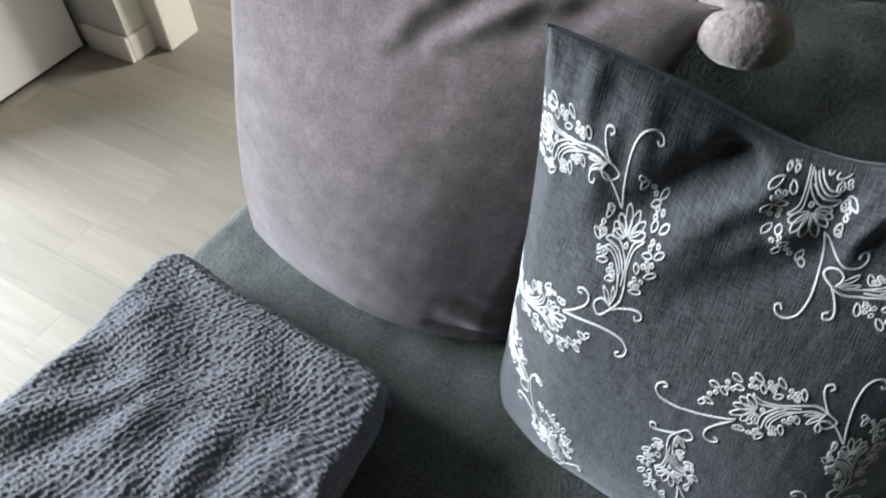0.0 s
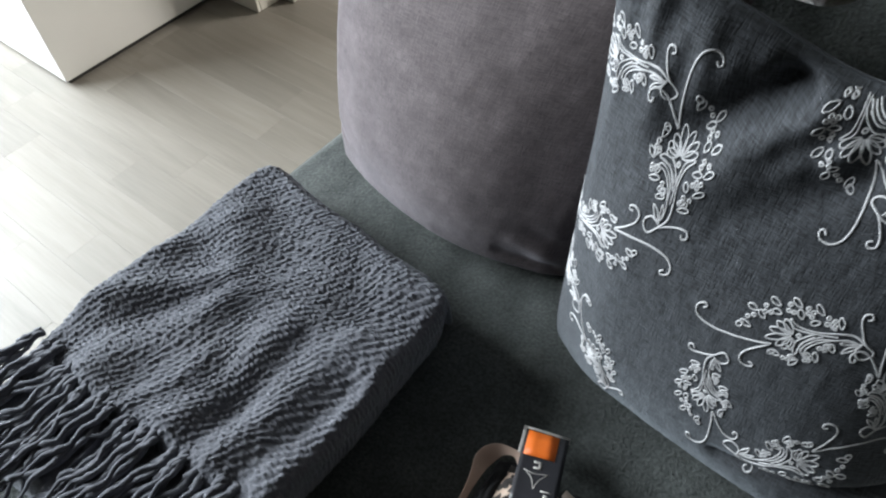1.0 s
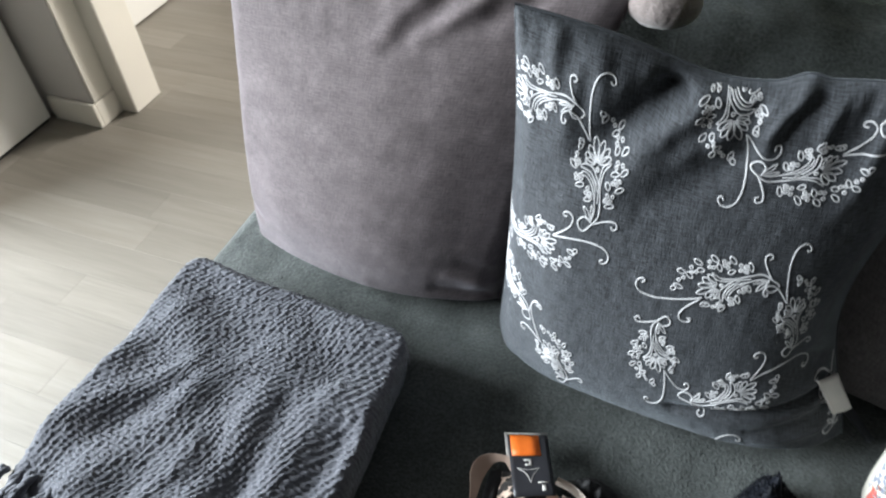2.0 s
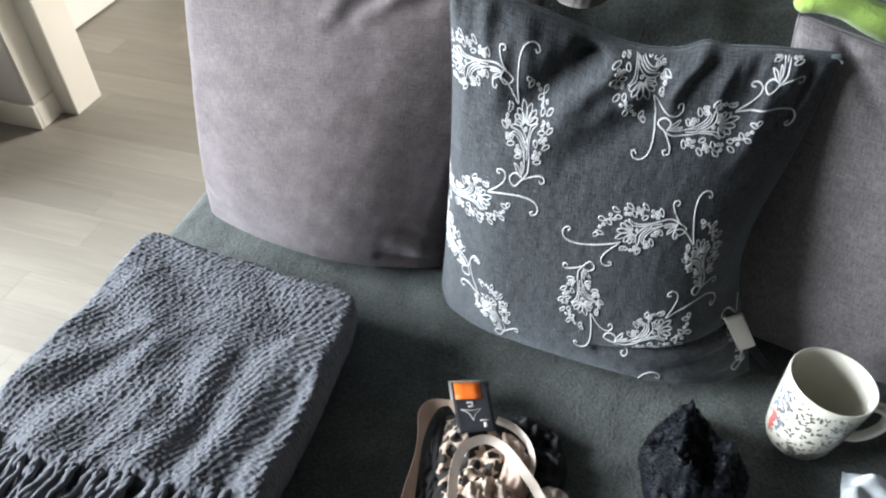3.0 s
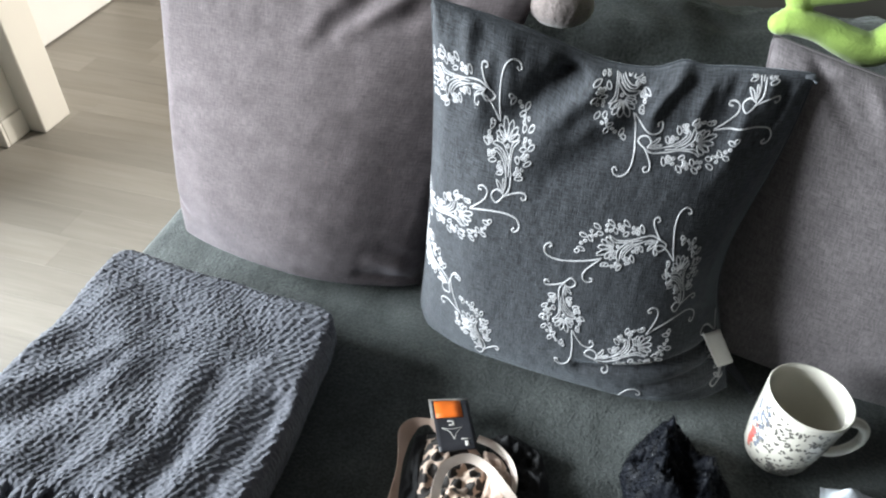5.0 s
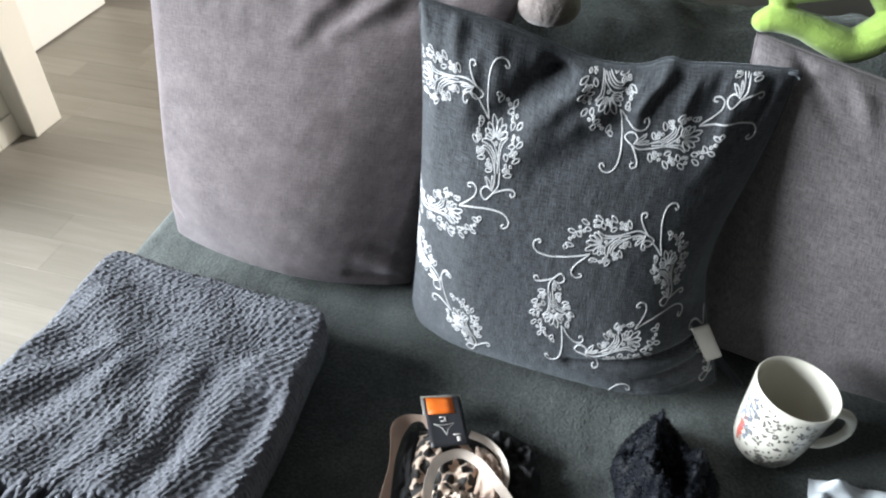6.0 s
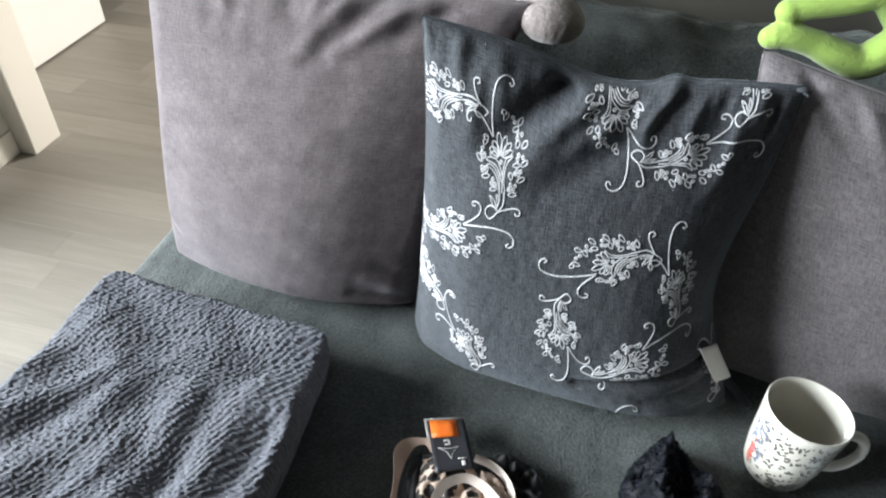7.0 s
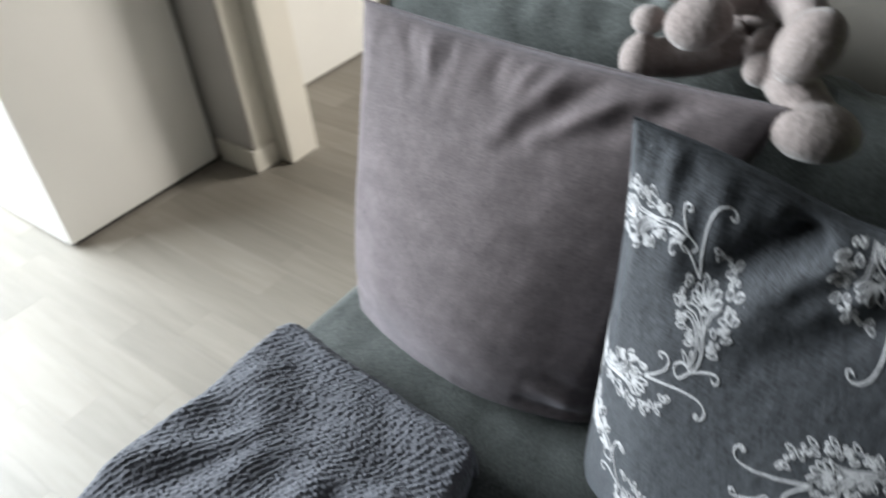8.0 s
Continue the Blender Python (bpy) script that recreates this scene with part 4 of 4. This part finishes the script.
def fur_heap():
    rng = np.random.RandomState(12)
    a, b = np.meshgrid(np.linspace(0, 2 * math.pi, 90, endpoint=False), np.linspace(0, 1, 40))
    def outline(t):
        return 0.055 * (1 + 0.10 * np.cos(2 * t + 0.6) + 0.06 * np.sin(3 * t + 1.0) + 0.03 * np.sin(7 * t))
    def surf(t, f):
        r = outline(t) * f
        x, y = 0.3700 + r * np.cos(t) * (1 - 0.62 * np.clip(np.sin(t), 0, 1) * f) - 0.006 * np.clip(np.sin(t), 0, 1), 0.338 + r * np.sin(t) * 1.42
        fold = np.exp(-((f - 0.52) / 0.24) ** 2)
        z = 0.3805 + 0.050 * np.sqrt(np.clip(1 - f ** 2.6, 0, 1)) * (0.80 + 0.28 * fold) * (1 + 0.22 * ripple(x, y, 0.038, 5) + 0.14 * np.abs(ripple(x, y, 0.018, 6)))
        return np.stack([x, y, z], -1)
    p = surf(a, b)
    n, m = p.shape[:2]
    faces = [(i * m + j, i * m + (j + 1) % m, (i + 1) * m + (j + 1) % m, (i + 1) * m + j) for i in range(n - 1) for j in range(m)]
    raw("cloth_core", p.reshape(-1, 3), faces, FUR, fluff)
    count = 9000
    t, f = rng.uniform(0, 2 * math.pi, count), np.sqrt(rng.uniform(0.01, 1, count))
    base = surf(t, f)
    mid = np.array((0.370, 0.338, 0.385))
    out = base - mid
    out = out / np.linalg.norm(out, axis=1)[:, None] + rng.normal(0, 0.55, (count, 3)) + (0, 0, 0.15)
    out = out / np.linalg.norm(out, axis=1)[:, None]
    long = rng.uniform(0.0015, 0.0055, count)[:, None]
    side = np.cross(out, rng.normal(0, 1, (count, 3)))
    side = side / np.linalg.norm(side, axis=1)[:, None] * 0.00045
    tip = base + out * long
    tip[:, 2] = np.maximum(tip[:, 2], 0.3812)
    verts = np.stack([base - side, base + side, tip], 1).reshape(-1, 3)
    hair = raw("fur", verts, np.arange(count * 3).reshape(-1, 3).tolist(), FUR, fluff, "short shaggy fur")
    tagged(hair, kind="stuff")


fur_heap()

# ---- tissue ----
tissue = thing("tissue", "crumpled white paper tissue on the sofa seat", "tissue")
g = np.linspace(0, 1, 40)
u, v = np.meshgrid(g, g)
corner = [np.array(q) for q in ((0.532, 0.388), (0.640, 0.392), (0.650, 0.290), (0.520, 0.300))]
xy = (corner[0] * (1 - u)[..., None] + corner[1] * u[..., None]) * (1 - v)[..., None] + (corner[3] * (1 - u)[..., None] + corner[2] * u[..., None]) * v[..., None]
fold = np.abs(ripple(u, v, 0.6, 71)) * 0.008 + np.abs(ripple(u, v, 0.25, 72)) * 0.003 + 0.012 * np.exp(-((u + v - 0.35) / 0.12) ** 2)
edge = 0.35 + 0.65 * np.clip(np.minimum(np.minimum(u, 1 - u), np.minimum(v, 1 - v)) / 0.12, 0, 1)
top = np.concatenate([xy, (0.3815 + fold * edge)[..., None]], -1)
low = top - np.array((0, 0, 0.0008))
raw("sheet", np.concatenate([top.reshape(-1, 3), low.reshape(-1, 3)]), grid_faces(40, 40) + grid_faces(40, 40, 1600, True), TISSUE, tissue)


# ---- plush toys on the sofa back ----
def plush(name, bm, mat, label, pile=1.0, voxel=0.0022):
    ob = part(name, bm, mat)
    remesh = ob.modifiers.new("stuffing", "REMESH")
    remesh.mode, remesh.voxel_size, remesh.use_smooth_shade = "VOXEL", voxel, True
    soft = ob.modifiers.new("soft", "SMOOTH")
    soft.iterations, soft.factor = 3, 0.5
    for size, strength in ((0.012, 0.0022 * pile), (0.0035, 0.0022 * pile)):
        cloud = bpy.data.textures.new("pile", "CLOUDS")
        cloud.noise_scale, cloud.noise_depth = size, 2
        fluffy = ob.modifiers.new("pile", "DISPLACE")
        fluffy.texture, fluffy.strength, fluffy.texture_coords = cloud, strength, "GLOBAL"
    return tagged(ob, label, "plush toy", "plush toys on the sofa back")


bm = bmesh.new()
ball(bm, (0.145, 0.676, 0.774), (0.040, 0.030, 0.0275), (0, 8, 15))
tube(bm, bezier_points(((0.138, 0.686, 0.782), (0.112, 0.700, 0.802), (0.075, 0.745, 0.812)), 6), np.linspace(0.022, 0.024, 13), 12)
ball(bm, (0.121, 0.690, 0.842), (0.027, 0.026, 0.037), (0, 25, 0))
ball(bm, (0.024, 0.692, 0.846), (0.032, 0.026, 0.026), (0, -20, 10))
ball(bm, (-0.028, 0.690, 0.800), (0.021, 0.022, 0.025))
ball(bm, (-0.026, 0.696, 0.838), (0.017, 0.016, 0.014))
tube(bm, bezier_points(((-0.024, 0.695, 0.800), (0.012, 0.720, 0.800), (0.05, 0.750, 0.812)), 6), np.linspace(0.019, 0.024, 13), 12)
tube(bm, bezier_points(((0.120, 0.695, 0.85), (0.10, 0.73, 0.86), (0.07, 0.76, 0.855)), 6), np.linspace(0.018, 0.022, 13), 12)
tube(bm, bezier_points(((0.024, 0.70, 0.85), (0.035, 0.73, 0.86), (0.05, 0.76, 0.855)), 6), np.linspace(0.018, 0.022, 13), 12)
ball(bm, (0.060, 0.800, 0.830), (0.048, 0.040, 0.055))
ball(bm, (0.084, 0.700, 0.808), (0.016, 0.015, 0.016))
ball(bm, (0.085, 0.735, 0.900), (0.036, 0.034, 0.034))
plush("plush_bunny", bm, PLUSH, "greige plush toy with round paws slumped over the sofa back", pile=0.5)

bm = bmesh.new()
tube(bm, bezier_points(((0.378, 0.665, 0.789), (0.398, 0.665, 0.791), (0.425, 0.668, 0.785), (0.452, 0.668, 0.775), (0.478, 0.672, 0.769), (0.505, 0.68, 0.786), (0.53, 0.70, 0.80)), 6),
     np.concatenate([np.linspace(0.012, 0.0145, 3), np.linspace(0.0140, 0.0150, 10), np.linspace(0.0155, 0.023, 24)]), 12)
ball(bm, (0.381, 0.664, 0.788), (0.0135, 0.012, 0.0125))
tube(bm, bezier_points(((0.390, 0.672, 0.815), (0.412, 0.674, 0.821), (0.445, 0.678, 0.828), (0.475, 0.682, 0.836), (0.498, 0.69, 0.815), (0.515, 0.70, 0.80)), 6), np.linspace(0.0125, 0.0155, 31), 12)
ball(bm, (0.392, 0.671, 0.815), (0.0145, 0.013, 0.0135))
ball(bm, (0.550, 0.715, 0.815), (0.048, 0.042, 0.045))
ball(bm, (0.575, 0.735, 0.870), (0.040, 0.038, 0.036))
plush("plush_frog", bm, LIME, "lime green plush toy lying over the linen cushion", pile=0.15)

# ---- floor boards: short staves, laid along the room ----
STAVE = 0.095


def stave(bm, x0, x1, y0):
    gap = 0.0001
    lo, hi = (x0 + gap, y0 + gap, -0.0118), (x1 - gap, y0 + STAVE - gap, 0.0)
    return box(bm, lo, hi)


rng = random.Random(4)
rest = bmesh.new()
for r in range(76):
    y0 = -4.0 + STAVE * r
    x = -3.6
    first = True
    while x < 4.0:
        end = min(4.0, x + rng.uniform(0.30, 0.75) * (0.6 if first else 1))
        first = False
        if 4.0 - end < 0.1:
            end = 4.0
        if -2.3 < x < -0.25 and -0.3 < y0 < 2.5:
            bm = bmesh.new()
            stave(bm, 0, end - x, 0)
            bmesh.ops.bevel(bm, geom=[e for e in bm.edges if all(v.co.z > -0.001 for v in e.verts)], offset=0.0002, segments=1, affect="EDGES")
            part("board", bm, BOARD, floor, smooth=False).location = (x, y0, 0)
        else:
            stave(rest, x, end, y0)
        x = end
tagged(part("outer_boards", rest, BOARD, floor, smooth=False), kind="stuff")
